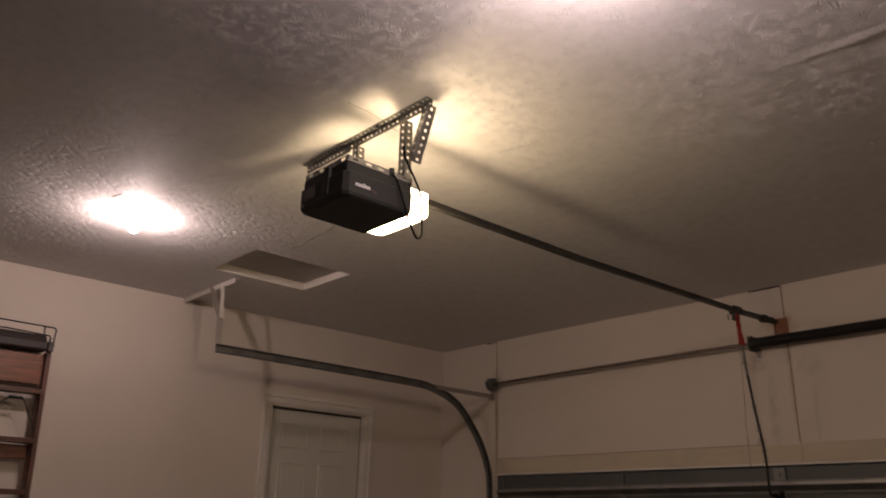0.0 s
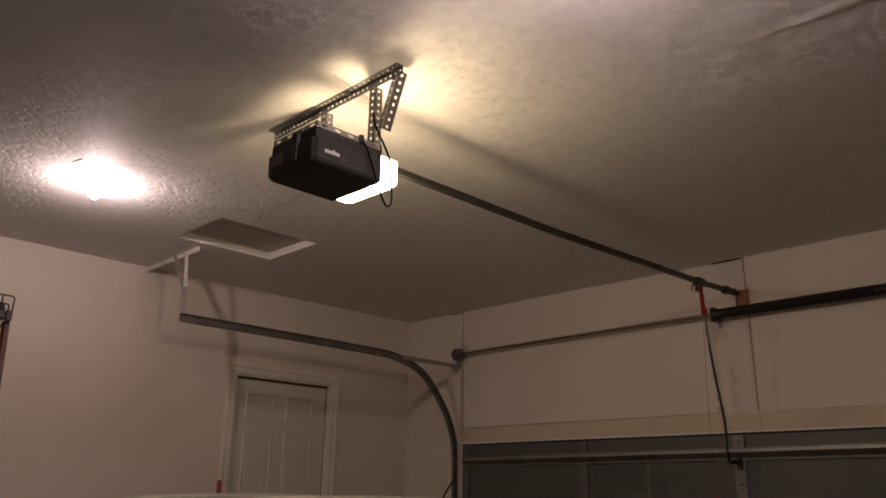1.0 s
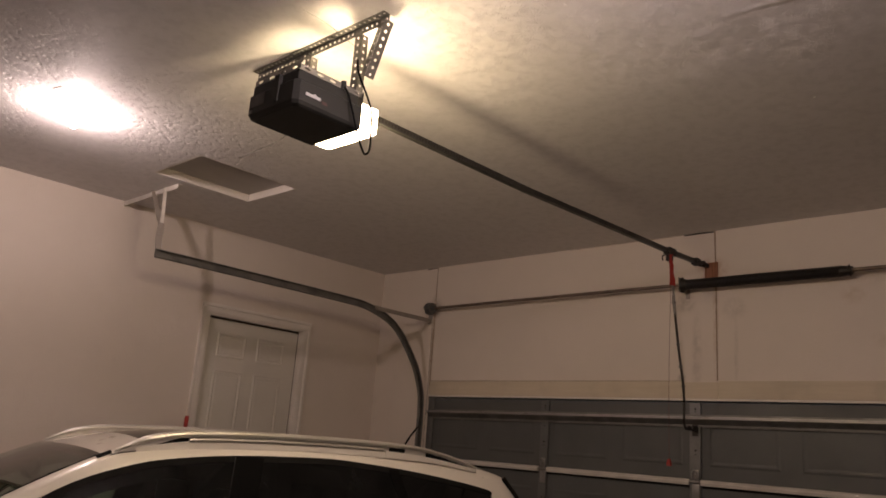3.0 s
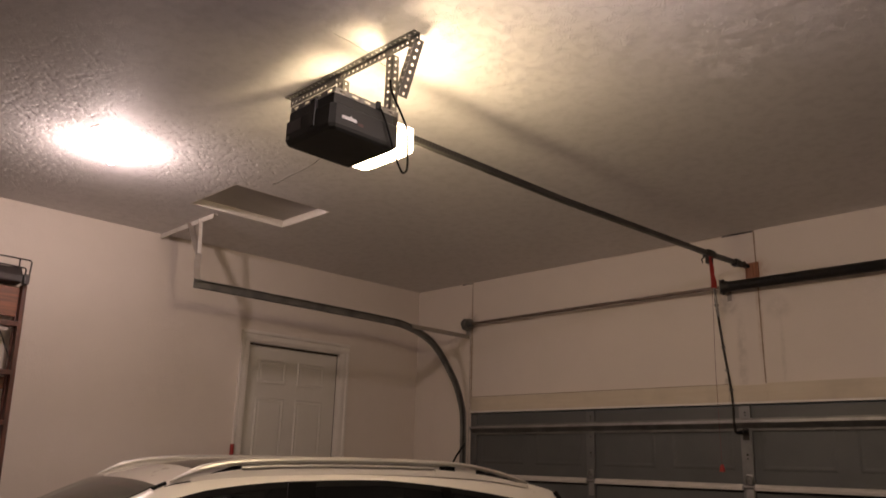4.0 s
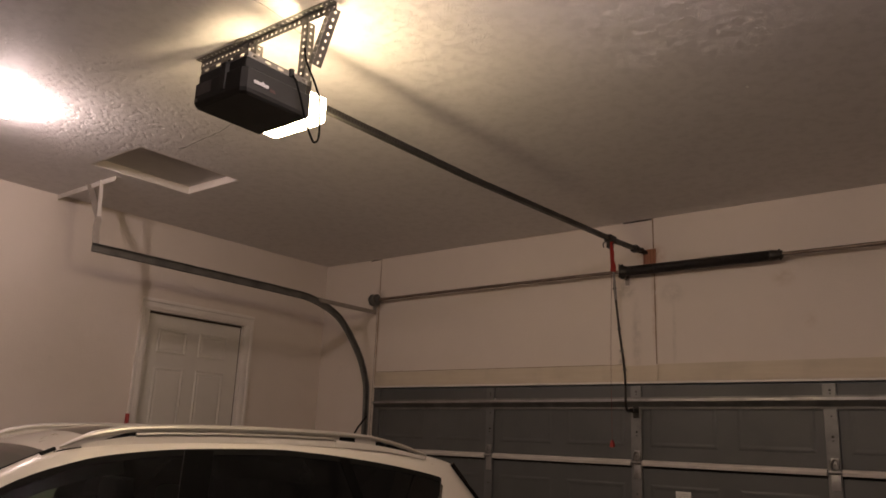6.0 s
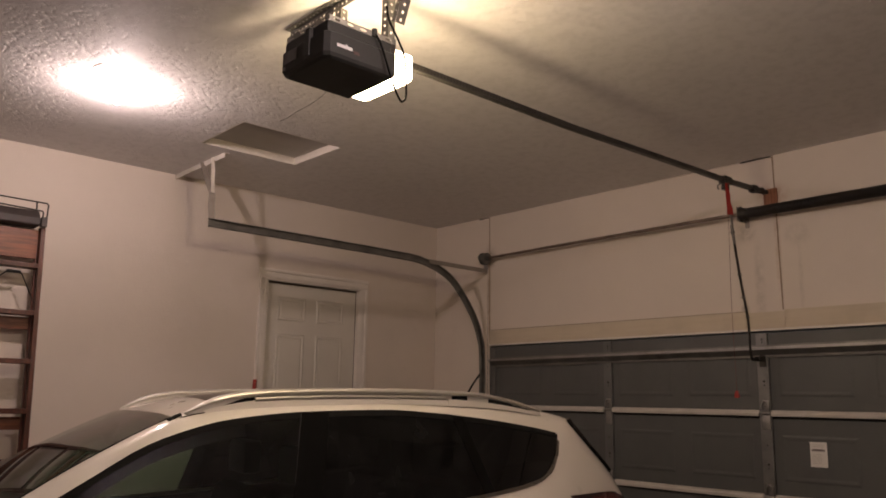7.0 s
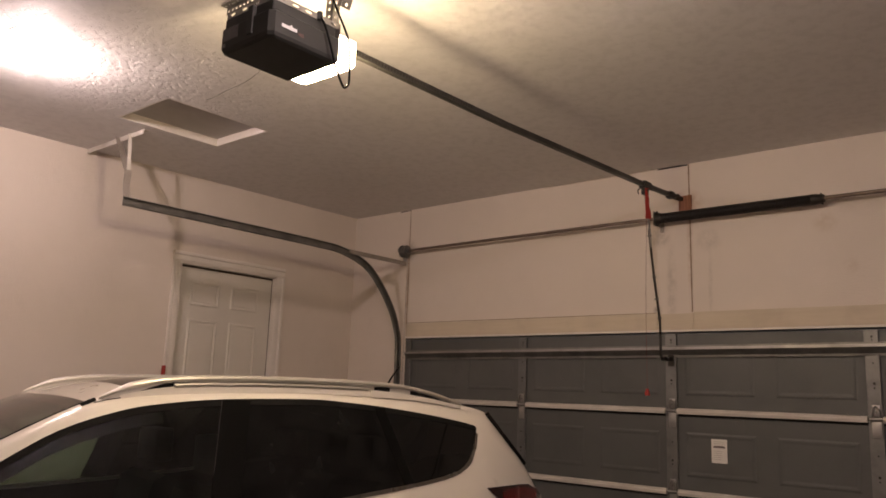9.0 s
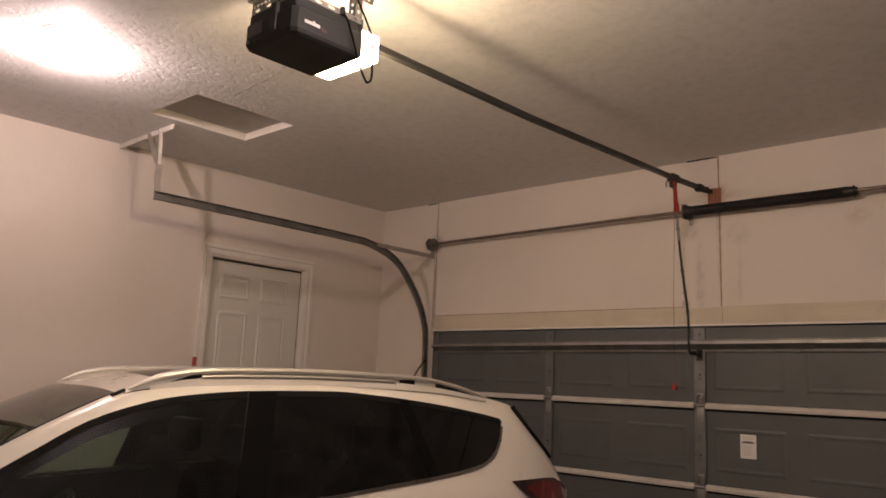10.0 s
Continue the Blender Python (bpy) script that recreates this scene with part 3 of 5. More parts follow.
header_boards()
seam("wall_seam", [(0.733, 0, H), (0.735, 0, 2.95), (0.738, 0, 2.16)], 0.010, SEAM, "brown open drywall seam beside the garage door")
seam("wall_seam", [(3.418, 0, H), (3.424, 0, 2.8), (3.428, 0, 2.27)], 0.011, SEAM, "brown open drywall seam over the garage door")
seam("wall_seam", [(0.745, 0, 2.276), (3.168, 0, 2.272)], 0.006, SEAM, "thin brown seam along the header board")
seam("ceiling_gap", [(3.185, 0, H - 0.006), (3.41, 0, H - 0.006)], 0.013, CRACK, "dark gap where the wall meets the ceiling")
seam("ceiling_gap", [(0.60, 0, H - 0.005), (0.735, 0, H - 0.005)], 0.009, CRACK, "dark gap where the wall meets the ceiling")
seam("ceiling_gap", [(2.2, 0, H - 0.003), (3.17, 0, H - 0.003)], 0.004, SEAM, "thin dark crack under the ceiling")


def ceiling_marks():
    bm = bmesh.new()
    line = [(1.645, -3.894), (1.672, -3.896), (1.700, -3.891), (1.728, -3.884), (1.748, -3.876)]
    rows = []
    for k, (x, y) in enumerate(line):
        w = (0.0005, 0.002, 0.003, 0.002, 0.0005)[k]
        rows.append([bm.verts.new((x, y - w, H - 0.0008)), bm.verts.new((x, y, H - 0.003)), bm.verts.new((x, y + w, H - 0.0008))])
    for u, v in zip(rows, rows[1:]):
        for q in range(2):
            bm.faces.new((u[q], u[q + 1], v[q + 1], v[q]))
    single("ceiling_flake", bm, SEAM, "small dark curled flake of ceiling paint", "paint flake", "structure")
    bm = bmesh.new()
    disc(bm, (4.684, -1.767, H - 0.002), (0, 0, 1), 0.0055, 0.004, 10, 0.004)
    single("ceiling_nail", bm, PORCELAIN, "small bright nail head in the ceiling", "nail", "structure", at=(4.684, -1.767, H))


ceiling_marks()


# ---- garage door ----
def strut_sag(x):
    return 0.005 + 0.0075 * (DOOR_R - x) * 0.8


def garage_door():
    t = thing("garage_door", ((DOOR_L + DOOR_R) / 2, 0.03, 0), "closed grey steel sectional garage door with struts", "garage door")
    sect = DOOR_T / 4
    stiles = [(DOOR_L + 0.004, DOOR_L + 0.07), (1.983, 2.058), (3.228, 3.306), (4.485, 4.563), (DOOR_R - 0.07, DOOR_R - 0.004)]
    for s in range(4):
        z0, z1 = s * sect + 0.004, (s + 1) * sect - 0.004
        bm = bmesh.new()
        ze = z1 - (0.030 if s < 3 else 0.0)
        box(bm, (DOOR_L, 0.014, z0), (DOOR_R, 0.052, ze))
        panel = part("section", bm, GDOOR, t)
        if s < 3:
            # Black strip set back in the joint, drawing the shadow line under the lip.
            bm = bmesh.new()
            box(bm, (DOOR_L, 0.036, ze), (DOOR_R, 0.050, z1 + 0.006))
            part("joint_shade", bm, RUBBER, panel, "black strip for the shade in the section joint")
        # Pressed fields, two in each bay.
        for (a0, a1), (b0, b1) in zip(stiles, stiles[1:]):
            gap, m = 0.13, 0.055
            w = (b0 - a1 - gap - 2 * m) / 2
            for k in range(2):
                x0 = a1 + m + k * (w + gap)
                x1, za, zb = x0 + w, z0 + 0.105, z1 - 0.13
                bm = bmesh.new()
                loops = []
                for inset, y in ((0, 0.0138), (0.012, 0.0112), (0.020, 0.0112), (0.034, 0.0128)):
                    loops.append([bm.verts.new(p) for p in ((x0 + inset, y, za + inset), (x1 - inset, y, za + inset), (x1 - inset, y, zb - inset), (x0 + inset, y, zb - inset))])
                for u, v in zip(loops, loops[1:]):
                    for q in range(4):
                        bm.faces.new((u[q], u[(q + 1) % 4], v[(q + 1) % 4], v[q]))
                bm.faces.new(loops[-1])
                part("pressed_field", bm, GDOOR, panel)
        for i, (x0, x1) in enumerate(stiles):
            bm = bmesh.new()
            lo = z0 + (0.0 if s == 0 else 0.006)
            box(bm, (x0, -0.004, lo), (x1, 0.0135, z1 - 0.002), 0.003)
            st = part("stile", bm, STILE if i != 1 else STILE_DULL, panel, "galvanised stile strip")
        # Small bolt holes in the inner stiles.
        for x0, x1 in stiles[1:4]:
            for zz, r in ((z1 - 0.045, 0.007), (z1 - 0.065, 0.005), (z1 - 0.20, 0.005), (z1 - 0.32, 0.008), (z1 - 0.345, 0.005)):
                bm = bmesh.new()
                disc(bm, ((x0 + x1) / 2 + 0.004, -0.0045, zz), (0, 1, 0), r, 0.003, 8)
                part("bolt_hole", bm, CRACK, panel)
        if s:
            # White lips of the joint, between the stiles.
            for (a0, a1), (b0, b1) in zip(stiles, stiles[1:]):
                bm = bmesh.new()
                prism(bm, [(0.0135, z0 - 0.022), (-0.016, z0 - 0.020), (-0.018, z0 - 0.002), (-0.010, z0 + 0.014), (0.0135, z0 + 0.018)], a1 + 0.002, b0 - 0.002, "x")
                part("joint_lip", bm, BRIGHTSTRIP, panel, "pale painted joint lip")
    # Hinges at each joint.
    for s in range(1, 4):
        zj = s * sect
        for x0, x1 in stiles[1:4]:
            xm = (x0 + x1) / 2 + 0.006
            bm = bmesh.new()
            box(bm, (xm - 0.026, -0.010, zj - 0.105), (xm + 0.026, -0.0045, zj - 0.005), 0.003)
            box(bm, (xm - 0.022, -0.010, zj + 0.018), (xm + 0.022, -0.0045, zj + 0.085), 0.003)
            tube(bm, [(xm - 0.036, -0.02, zj + 0.004), (xm + 0.036, -0.02, zj + 0.004)], 0.011, 10)
            tube(bm, smooth_line([(xm - 0.014, -0.012, zj + 0.015), (xm - 0.02, -0.02, zj + 0.05), (xm, -0.022, zj + 0.078), (xm + 0.02, -0.02, zj + 0.05), (xm + 0.014, -0.012, zj + 0.015)], 4), 0.005, 6)
            h = part("hinge", bm, GALV, t, "galvanised hinge", True)
            bm = bmesh.new()
            disc(bm, (xm, -0.012, zj + 0.045), (0, 1, 0), 0.007, 0.006, 8)
            part("bolt", bm, GALVDARK, h)
    # Reinforcing strut across the top section: a hat channel, in darker steel for its shaded face.
    bm = bmesh.new()
    zc = 2.026
    prism(bm, [(-0.0045, zc - 0.046), (-0.0065, zc - 0.046), (-0.0085, zc - 0.030), (-0.046, zc + 0.000), (-0.050, zc + 0.004), (-0.050, zc + 0.016), (-0.045, zc + 0.020), (-0.0065, zc + 0.026), (-0.0065, zc + 0.038), (-0.0045, zc + 0.038)], DOOR_L + 0.03, DOOR_R - 0.03, "x")
    for v in bm.verts:
        v.co.z -= strut_sag(v.co.x)
    strut = part("strut", bm, GALVDARK, t, "steel reinforcing strut, darkened for its shaded face")
    # Lip of brighter steel added to paint the strut's lit top edge.
    bm = bmesh.new()
    box(bm, (DOOR_L + 0.03, -0.0535, zc + 0.005), (DOOR_R - 0.03, -0.0505, zc + 0.0215), 0.001)
    for v in bm.verts:
        v.co.z -= strut_sag(v.co.x)
    part("strut_lit_lip", bm, GALV, strut, "brighter lip added as the strut's lit edge")
    # Bracket for the opener arm.
    bm = bmesh.new()
    box(bm, (3.250, -0.012, 1.90), (3.292, -0.005, 1.985), 0.002)
    box(bm, (3.252, -0.075, 1.935), (3.256, -0.012, 1.965), 0.001)
    box(bm, (3.286, -0.075, 1.935), (3.290, -0.012, 1.965), 0.001)
    part("arm_bracket", bm, BLACKSTEEL, t, "dark steel arm bracket")
    # Warning label with bars for its print.
    bm = bmesh.new()
    box(bm, (3.538, 0.0045, 1.278), (3.642, 0.0055, 1.430))
    lab = part("label", bm, PAPER, t, "white paper warning label")
    rng = random.Random(4)
    for z, h, a, b in ((1.374, 0.011, 0.014, 0.092), (1.384, 0.004, 0.022, 0.080)):
        bm = bmesh.new()
        box(bm, (3.536 + a, 0.0035, z), (3.536 + b, 0.0043, z + h))
        part("print_bar", bm, INK, lab)
    for k in range(5):
        bm = bmesh.new()
        z = 1.352 - k * 0.013
        box(bm, (3.550, 0.0037, z), (3.550 + rng.uniform(0.055, 0.08), 0.0043, z + 0.003))
        part("print_bar", bm, surface_line, lab)
    for k in range(2):
        bm = bmesh.new()
        z = 1.412 - k * 0.012
        box(bm, (3.553, 0.0037, z), (3.625, 0.0043, z + 0.003))
        part("print_bar", bm, surface_line, lab)
    bm = bmesh.new()
    box(bm, (DOOR_L + 0.004, 0.0, -0.0), (DOOR_R - 0.004, 0.05, 0.004))
    part("bottom_seal", bm, RUBBER, t)


surface_line = surface("faint_print", (0.5, 0.46, 0.43), rough=0.6, bump=0)
garage_door()


# ---- torsion shaft, tracks ----
SHAFT_Y, SHAFT_Z = -0.09, 2.931


def torsion_shaft():
    t = thing("torsion_shaft", (3.27, SHAFT_Y, SHAFT_Z), "steel torsion shaft with one black coil spring", "torsion spring")
    bm = bmesh.new()
    tube(bm, [(0.69, SHAFT_Y, SHAFT_Z - 0.012), (1.7, SHAFT_Y, SHAFT_Z - 0.005), (2.8, SHAFT_Y, SHAFT_Z), (5.85, SHAFT_Y, SHAFT_Z + 0.004)], 0.0127, 12)
    part("shaft", bm, SHAFT, t, smooth=True)
    # Coil spring.
    bm = bmesh.new()
    x0, x1, r, turns = 3.255, 4.262, 0.031, 112
    pts = []
    for i in range(turns * 12 + 1):
        a = 2 * math.pi * i / 12
        pts.append((x0 + (x1 - x0) * i / (turns * 12), SHAFT_Y + r * math.cos(a), SHAFT_Z + r * math.sin(a)))
    tube(bm, pts, 0.0048, 5)
    part("coil", bm, BLACKSTEEL, t, "black oiled coil spring", True)
    bm = bmesh.new()
    disc(bm, (4.283, SHAFT_Y, SHAFT_Z), (1, 0, 0), 0.036, 0.05, 18, 0.030)
    disc(bm, (4.312, SHAFT_Y, SHAFT_Z), (1, 0, 0), 0.026, 0.035, 14)
    for k in range(4):
        a = k * math.pi / 2 + 0.4
        disc(bm, (4.314, SHAFT_Y + 0.028 * math.cos(a), SHAFT_Z + 0.028 * math.sin(a)), (0, math.cos(a), math.sin(a)), 0.006, 0.016, 8)
    part("winding_cone", bm, BLACKSTEEL, t, "black cast winding cone", True)
    bm = bmesh.new()
    disc(bm, (3.240, SHAFT_Y, SHAFT_Z), (1, 0, 0), 0.047, 0.034, 18, 0.036)
    disc(bm, (3.219, SHAFT_Y, SHAFT_Z), (1, 0, 0), 0.056, 0.007, 6)
    for dz in (-0.044, 0.044):
        disc(bm, (3.212, SHAFT_Y, SHAFT_Z + dz), (1, 0, 0), 0.008, 0.018, 6)
    part("fixed_cone", bm, BLACKSTEEL, t, "black cast anchor cone", True)
    # Centre bracket on the wall.
    bm = bmesh.new()
    box(bm, (3.200, -0.005, SHAFT_Z - 0.085), (3.232, -0.001, SHAFT_Z + 0.045), 0.002)
    box(bm, (3.206, SHAFT_Y - 0.04, SHAFT_Z - 0.05), (3.211, -0.005, SHAFT_Z + 0.05), 0.002)
    part("centre_bracket", bm, DULLSTRAP, t, "dull steel centre bracket")
    # Cable drum and end plate.
    bm = bmesh.new()
    disc(bm, (0.785, SHAFT_Y, SHAFT_Z - 0.012), (1, 0, 0), 0.052, 0.008, 24)
    disc(bm, (0.762, SHAFT_Y, SHAFT_Z - 0.012), (1, 0, 0), 0.043, 0.042, 24, 0.047)
    disc(bm, (0.738, SHAFT_Y, SHAFT_Z - 0.012), (1, 0, 0), 0.056, 0.007, 24)
    disc(bm, (0.806, SHAFT_Y, SHAFT_Z - 0.011), (1, 0, 0), 0.024, 0.035, 14)
    drum = part("cable_drum", bm, GALVDARK, t, "dull cast cable drum", True)
    bm = bmesh.new()
    tube(bm, [(0.760, SHAFT_Y + 0.044, SHAFT_Z - 0.01), (0.752, -0.04, 1.2), (0.752, -0.03, 0.1)], 0.0016, 5)
    part("lift_cable", bm, GALVDARK, drum, "thin steel lift cable")
    bm = bmesh.new()
    box(bm, (0.703, SHAFT_Y - 0.012, SHAFT_Z - 0.055), (0.707, -0.004, SHAFT_Z + 0.028), 0.002)
    box(bm, (0.66, -0.004, SHAFT_Z - 0.10), (0.707, -0.0005, SHAFT_Z + 0.05), 0.001)
    disc(bm, (0.700, SHAFT_Y, SHAFT_Z), (1, 0, 0), 0.026, 0.012, 16)
    part("end_plate", bm, GALV, t, "galvanised end bearing plate")


TX = 0.700
CPROF = [(-0.030, 0.0), (0.030, 0.0), (0.030, 0.020), (0.024, 0.024), (0.021, 0.019), (0.026, 0.016), (0.026, 0.003), (-0.026, 0.003), (-0.026, 0.016), (-0.021, 0.019), (-0.024, 0.024), (-0.030, 0.020)]


def door_track():
    t = thing("door_track", (TX, -0.05, 0), "curved dull steel garage door track hung from the ceiling", "door track")
    line = [(TX, -2.74, 2.835), (TX, -1.9, 2.835), (TX, -1.07, 2.831), (TX, -0.76, 2.812), (TX, -0.45, 2.70), (TX, -0.195, 2.43), (TX, -0.085, 2.21), (TX, -0.055, 2.03), (TX, -0.05, 1.5), (TX, -0.05, 0.03)]
    bm = bmesh.new()
    pts = smooth_line(line, 8)
    # The channel opens towards the door.
    rings = []
    for i, p in enumerate(pts):
        d = (pts[min(i + 1, len(pts) - 1)] - pts[max(i - 1, 0)]).normalized()
        up = Vector((1, 0, 0)).cross(d).normalized()
        rings.append([bm.verts.new(p + up * a + Vector((b - 0.012, 0, 0))) for a, b in CPROF])
    n = len(CPROF)
    for u, v in zip(rings, rings[1:]):
        for k in range(n):
            bm.faces.new((u[k], u[(k + 1) % n], v[(k + 1) % n], v[k]))
    bm.faces.new(rings[0])
    bm.faces.new(rings[-1][::-1])
    part("channel", bm, GALVDARK, t, smooth=True)
    # Angle that stiffens the bend and meets the wall plate.
    bm = bmesh.new()
    prism(bm, [(TX + 0.014, 2.838), (TX + 0.014, 2.800), (TX + 0.0105, 2.800), (TX + 0.0105, 2.835), (TX - 0.018, 2.835), (TX - 0.018, 2.838)], -0.72, -0.012, "y")
    part("stiffening_angle", bm, DULLSTRAP, t, "galvanised stiffening angle")
    for z in (1.75, 1.2, 0.6):
        bm = bmesh.new()
        box(bm, (TX - 0.03, -0.05, z), (TX - 0.012, -0.001, z + 0.05), 0.001)
        part("wall_bracket", bm, ZINC, t)


STRAP = [(-0.013, -0.0015), (0.013, -0.0015), (0.013, 0.0015), (-0.013, 0.0015)]
WIDE_STRAP = [(-0.023, -0.0015), (0.023, -0.0015), (0.023, 0.0015), (-0.023, 0.0015)]


def track_hanger():
    t = thing("track_hanger", (0.42, -2.69, H), "pale painted steel hanger between ceiling and door track", "hanger")
    bm = bmesh.new()
    prism(bm, [(-2.708, H - 0.001), (-2.670, H - 0.001), (-2.670, H - 0.004), (-2.704, H - 0.004), (-2.704, H - 0.036), (-2.708, H - 0.036)], 0.004, 0.80, "x")
    part("ceiling_bar", bm, WHITEMETAL, t)
    bm = bmesh.new()
    sweep(bm, [(0.632, -2.711, H - 0.004), (0.650, -2.712, 3.20), (0.666, -2.713, 3.06)], STRAP, (0, 1, 0))
    part("strap", bm, WHITEMETAL, t)
    bm = bmesh.new()
    sweep(bm, smooth_line([(0.475, -2.714, H - 0.004), (0.545, -2.716, 3.22), (0.635, -2.717, 3.09), (0.672, -2.717, 3.04), (0.668, -2.717, 2.96), (0.690, -2.717, 2.868)], 4), WIDE_STRAP, (0, 1, 0))
    part("strap", bm, DULLSTRAP, t, "dull bent strap")


torsion_shaft()
door_track()
track_hanger()


# ---- opener ----
OX, OY0, OY1, OZ0, OZ1 = 3.362, -3.686, -3.370, 2.857, 3.0


def opener():
    t = thing("garage_door_opener", (OX, -3.52, 2.86), "black garage door opener with glowing lens and long rail", "garage opener")
    w = 0.157
    # Lower tub with chamfered rim, and narrower upper cover.
    bm = bmesh.new()
    rows = [(-0.018, OZ0), (-0.006, OZ0 + 0.006), (0.0, OZ0 + 0.018), (0.0, OZ0 + 0.095), (-0.006, OZ0 + 0.101)]
    rings = []
    for ins, z in rows:
        c = 0.018
        x0, x1, y0, y1 = OX - w - ins, OX + w + ins, OY0 - ins, OY1 + ins * 0.2
        poly = [(x0 + c, y0), (x1 - c, y0), (x1, y0 + c), (x1, y1), (x0, y1), (x0, y0 + c)]
        rings.append([bm.verts.new((*p, z)) for p in poly])
    for u, v in zip(rings, rings[1:]):
        for k in range(6):
            bm.faces.new((u[k], u[(k + 1) % 6], v[(k + 1) % 6], v[k]))
    bm.faces.new(rings[0][::-1])
    bm.faces.new(rings[-1])
    part("tub", bm, BLACKPLASTIC, t)
    bm = bmesh.new()
    box(bm, (OX - w + 0.012, OY0 + 0.012, OZ0 + 0.1015), (OX + w - 0.012, OY1 - 0.012, OZ1), 0.006)
    cover = part("cover", bm, BLACKPLASTIC, t)
    # Ribs and plates on the back end.
    bm = bmesh.new()
    box(bm, (OX + 0.02, OY0 - 0.006, OZ0 + 0.03), (OX + 0.05, OY0 + 0.011, OZ1 - 0.004), 0.003)
    part("rib", bm, BLACKPLASTIC, cover)
    bm = bmesh.new()
    box(bm, (OX - 0.13, OY0 - 0.0015, OZ0 + 0.045), (OX - 0.04, OY0 - 0.0003, OZ0 + 0.092))
    part("rating_plate", bm, surface("dark_label", (0.10, 0.09, 0.085), (0.05, 0.045, 0.04), rough=0.5, stain=30), t, "dark rating plate")
    bm = bmesh.new()
    box(bm, (OX - 0.135, OY0 - 0.004, OZ0 + 0.02), (OX - 0.115, OY0 - 0.0003, OZ0 + 0.034), 0.002)
    part("button", bm, GALVDARK, t, "grey learn button")
    # Badge: a plain pale bar with a peak.
    bm = bmesh.new()
    prism(bm, [(-3.640, 2.902), (-3.572, 2.902), (-3.572, 2.914), (-3.592, 2.914), (-3.598, 2.922), (-3.606, 2.914), (-3.640, 2.914)], OX + w - 0.0005, OX + w + 0.0015, "x")
    part("badge", bm, LOGO, t, "pale badge")
    bm = bmesh.new()
    prism(bm, [(-3.563, 2.894), (-3.538, 2.894), (-3.542, 2.906), (-3.567, 2.906)], OX + w - 0.0005, OX + w + 0.0012, "x")
    part("badge", bm, BADGERED, t, "faint red badge stripe")
    # Slotted steel flanges on the cover's edges.
    bm = bmesh.new()
    perforated(bm, (OX + w - 0.014, OY0 + 0.02, OZ1 + 0.010), (0, 1, 0), (0, 0, 1), 0.30, 0.022, 0.002, 0.050, (0.016, 0.0055), 16)
    part("slotted_flange", bm, GALV, t, "slotted steel flange")
    bm = bmesh.new()
    perforated(bm, (OX - w + 0.02, OY0 + 0.014, OZ1 + 0.010), (1, 0, 0), (0, 0, 1), 0.29, 0.022, 0.002, 0.058, (0.016, 0.0055), 16)
    part("slotted_flange", bm, GALV, t, "slotted steel flange")
    # Lens: an open-topped shell round the bulbs.
    bm = bmesh.new()
    y1 = OY1 + 0.098
    outer = [(-w + 0.004, OY1 + 0.002), (-w + 0.004, y1 - 0.012), (-w + 0.02, y1), (w - 0.02, y1), (w - 0.004, y1 - 0.012), (w - 0.004, OY1 + 0.002)]
    rings = []
    for z, ins in ((OZ0 + 0.012, 0.014), (OZ0 + 0.026, 0.0), (OZ1 - 0.025, 0.0)):
        rings.append([bm.verts.new((OX + x * (1 - ins / w), y - ins * (1 if y > OY1 + 0.01 else 0), z)) for x, y in outer])
    for u, v in zip(rings, rings[1:]):
        for k in range(5):
            bm.faces.new((u[k], u[k + 1], v[k + 1], v[k]))
    bm.faces.new(rings[0])
    part("lens", bm, LENS, t, "glowing white light lens")
    bm = bmesh.new()
    ball(bm, (OX + 0.018, OY1 + 0.072, OZ0 + 0.061), 0.025, (1, 0.9, 1.15), 14)
    part("bulb", bm, OBULB, t, "lit warm bulb", True)
    # Plate added behind the bulb to screen its light from the ceiling beyond.
    bm = bmesh.new()
    box(bm, (OX - w + 0.006, OY1 + 0.003, OZ0 + 0.01), (OX + w - 0.006, OY1 + 0.006, OZ1 + 0.022), 0.001)
    part("end_plate", bm, ZINC, t, "added steel plate that shields the bulb")
    # Rail to the header, a little higher at the wall end.
    bm = bmesh.new()
    prof = [(-0.014, -0.0135), (0.014, -0.0135), (0.014, 0.0135), (-0.014, 0.0135)]
    sweep(bm, [(OX, OY0 + 0.03, 3.020), (OX, -2.1, 3.016), (OX, -0.55, 3.050), (OX, -0.10, 3.070)], prof, (1, 0, 0))
    rail = part("rail", bm, RAILSTEEL, t, "dark steel rail")
    bm = bmesh.new()
    for k in range(46):
        y = -3.255 + k * 0.019
        box(bm, (OX + 0.0143, y, 3.010), (OX + 0.0150, y + 0.009, 3.026))
    part("belt_teeth", bm, BLACKSTEEL, rail, "dark ribbed drive belt")
    bm = bmesh.new()
    box(bm, (OX - 0.022, -0.21, 3.042), (OX + 0.022, -0.150, 3.088), 0.004)
    disc(bm, (OX, -0.080, 3.074), (1, 0, 0), 0.020, 0.034, 16)
    box(bm, (OX - 0.018, -0.15, 3.060), (OX + 0.018, -0.011, 3.083), 0.002)
    disc(bm, (OX + 0.020, -0.178, 3.066), (1, 0, 0), 0.009, 0.012, 6)
    part("header_bracket", bm, BLACKSTEEL, rail, "dark header bracket")
    bm = bmesh.new()
    box(bm, (OX - 0.024, -0.600, 3.025), (OX + 0.024, -0.505, 3.072), 0.005)
    box(bm, (OX - 0.016, -0.580, 2.985), (OX + 0.016, -0.535, 3.026), 0.003)
    disc(bm, (OX, -0.560, 2.998), (1, 0, 0), 0.010, 0.044, 8)
    tube(bm, smooth_line([(OX - 0.018, -0.590, 3.020), (OX - 0.018, -0.622, 3.004), (OX - 0.018, -0.612, 2.980)], 4), 0.004, 6)
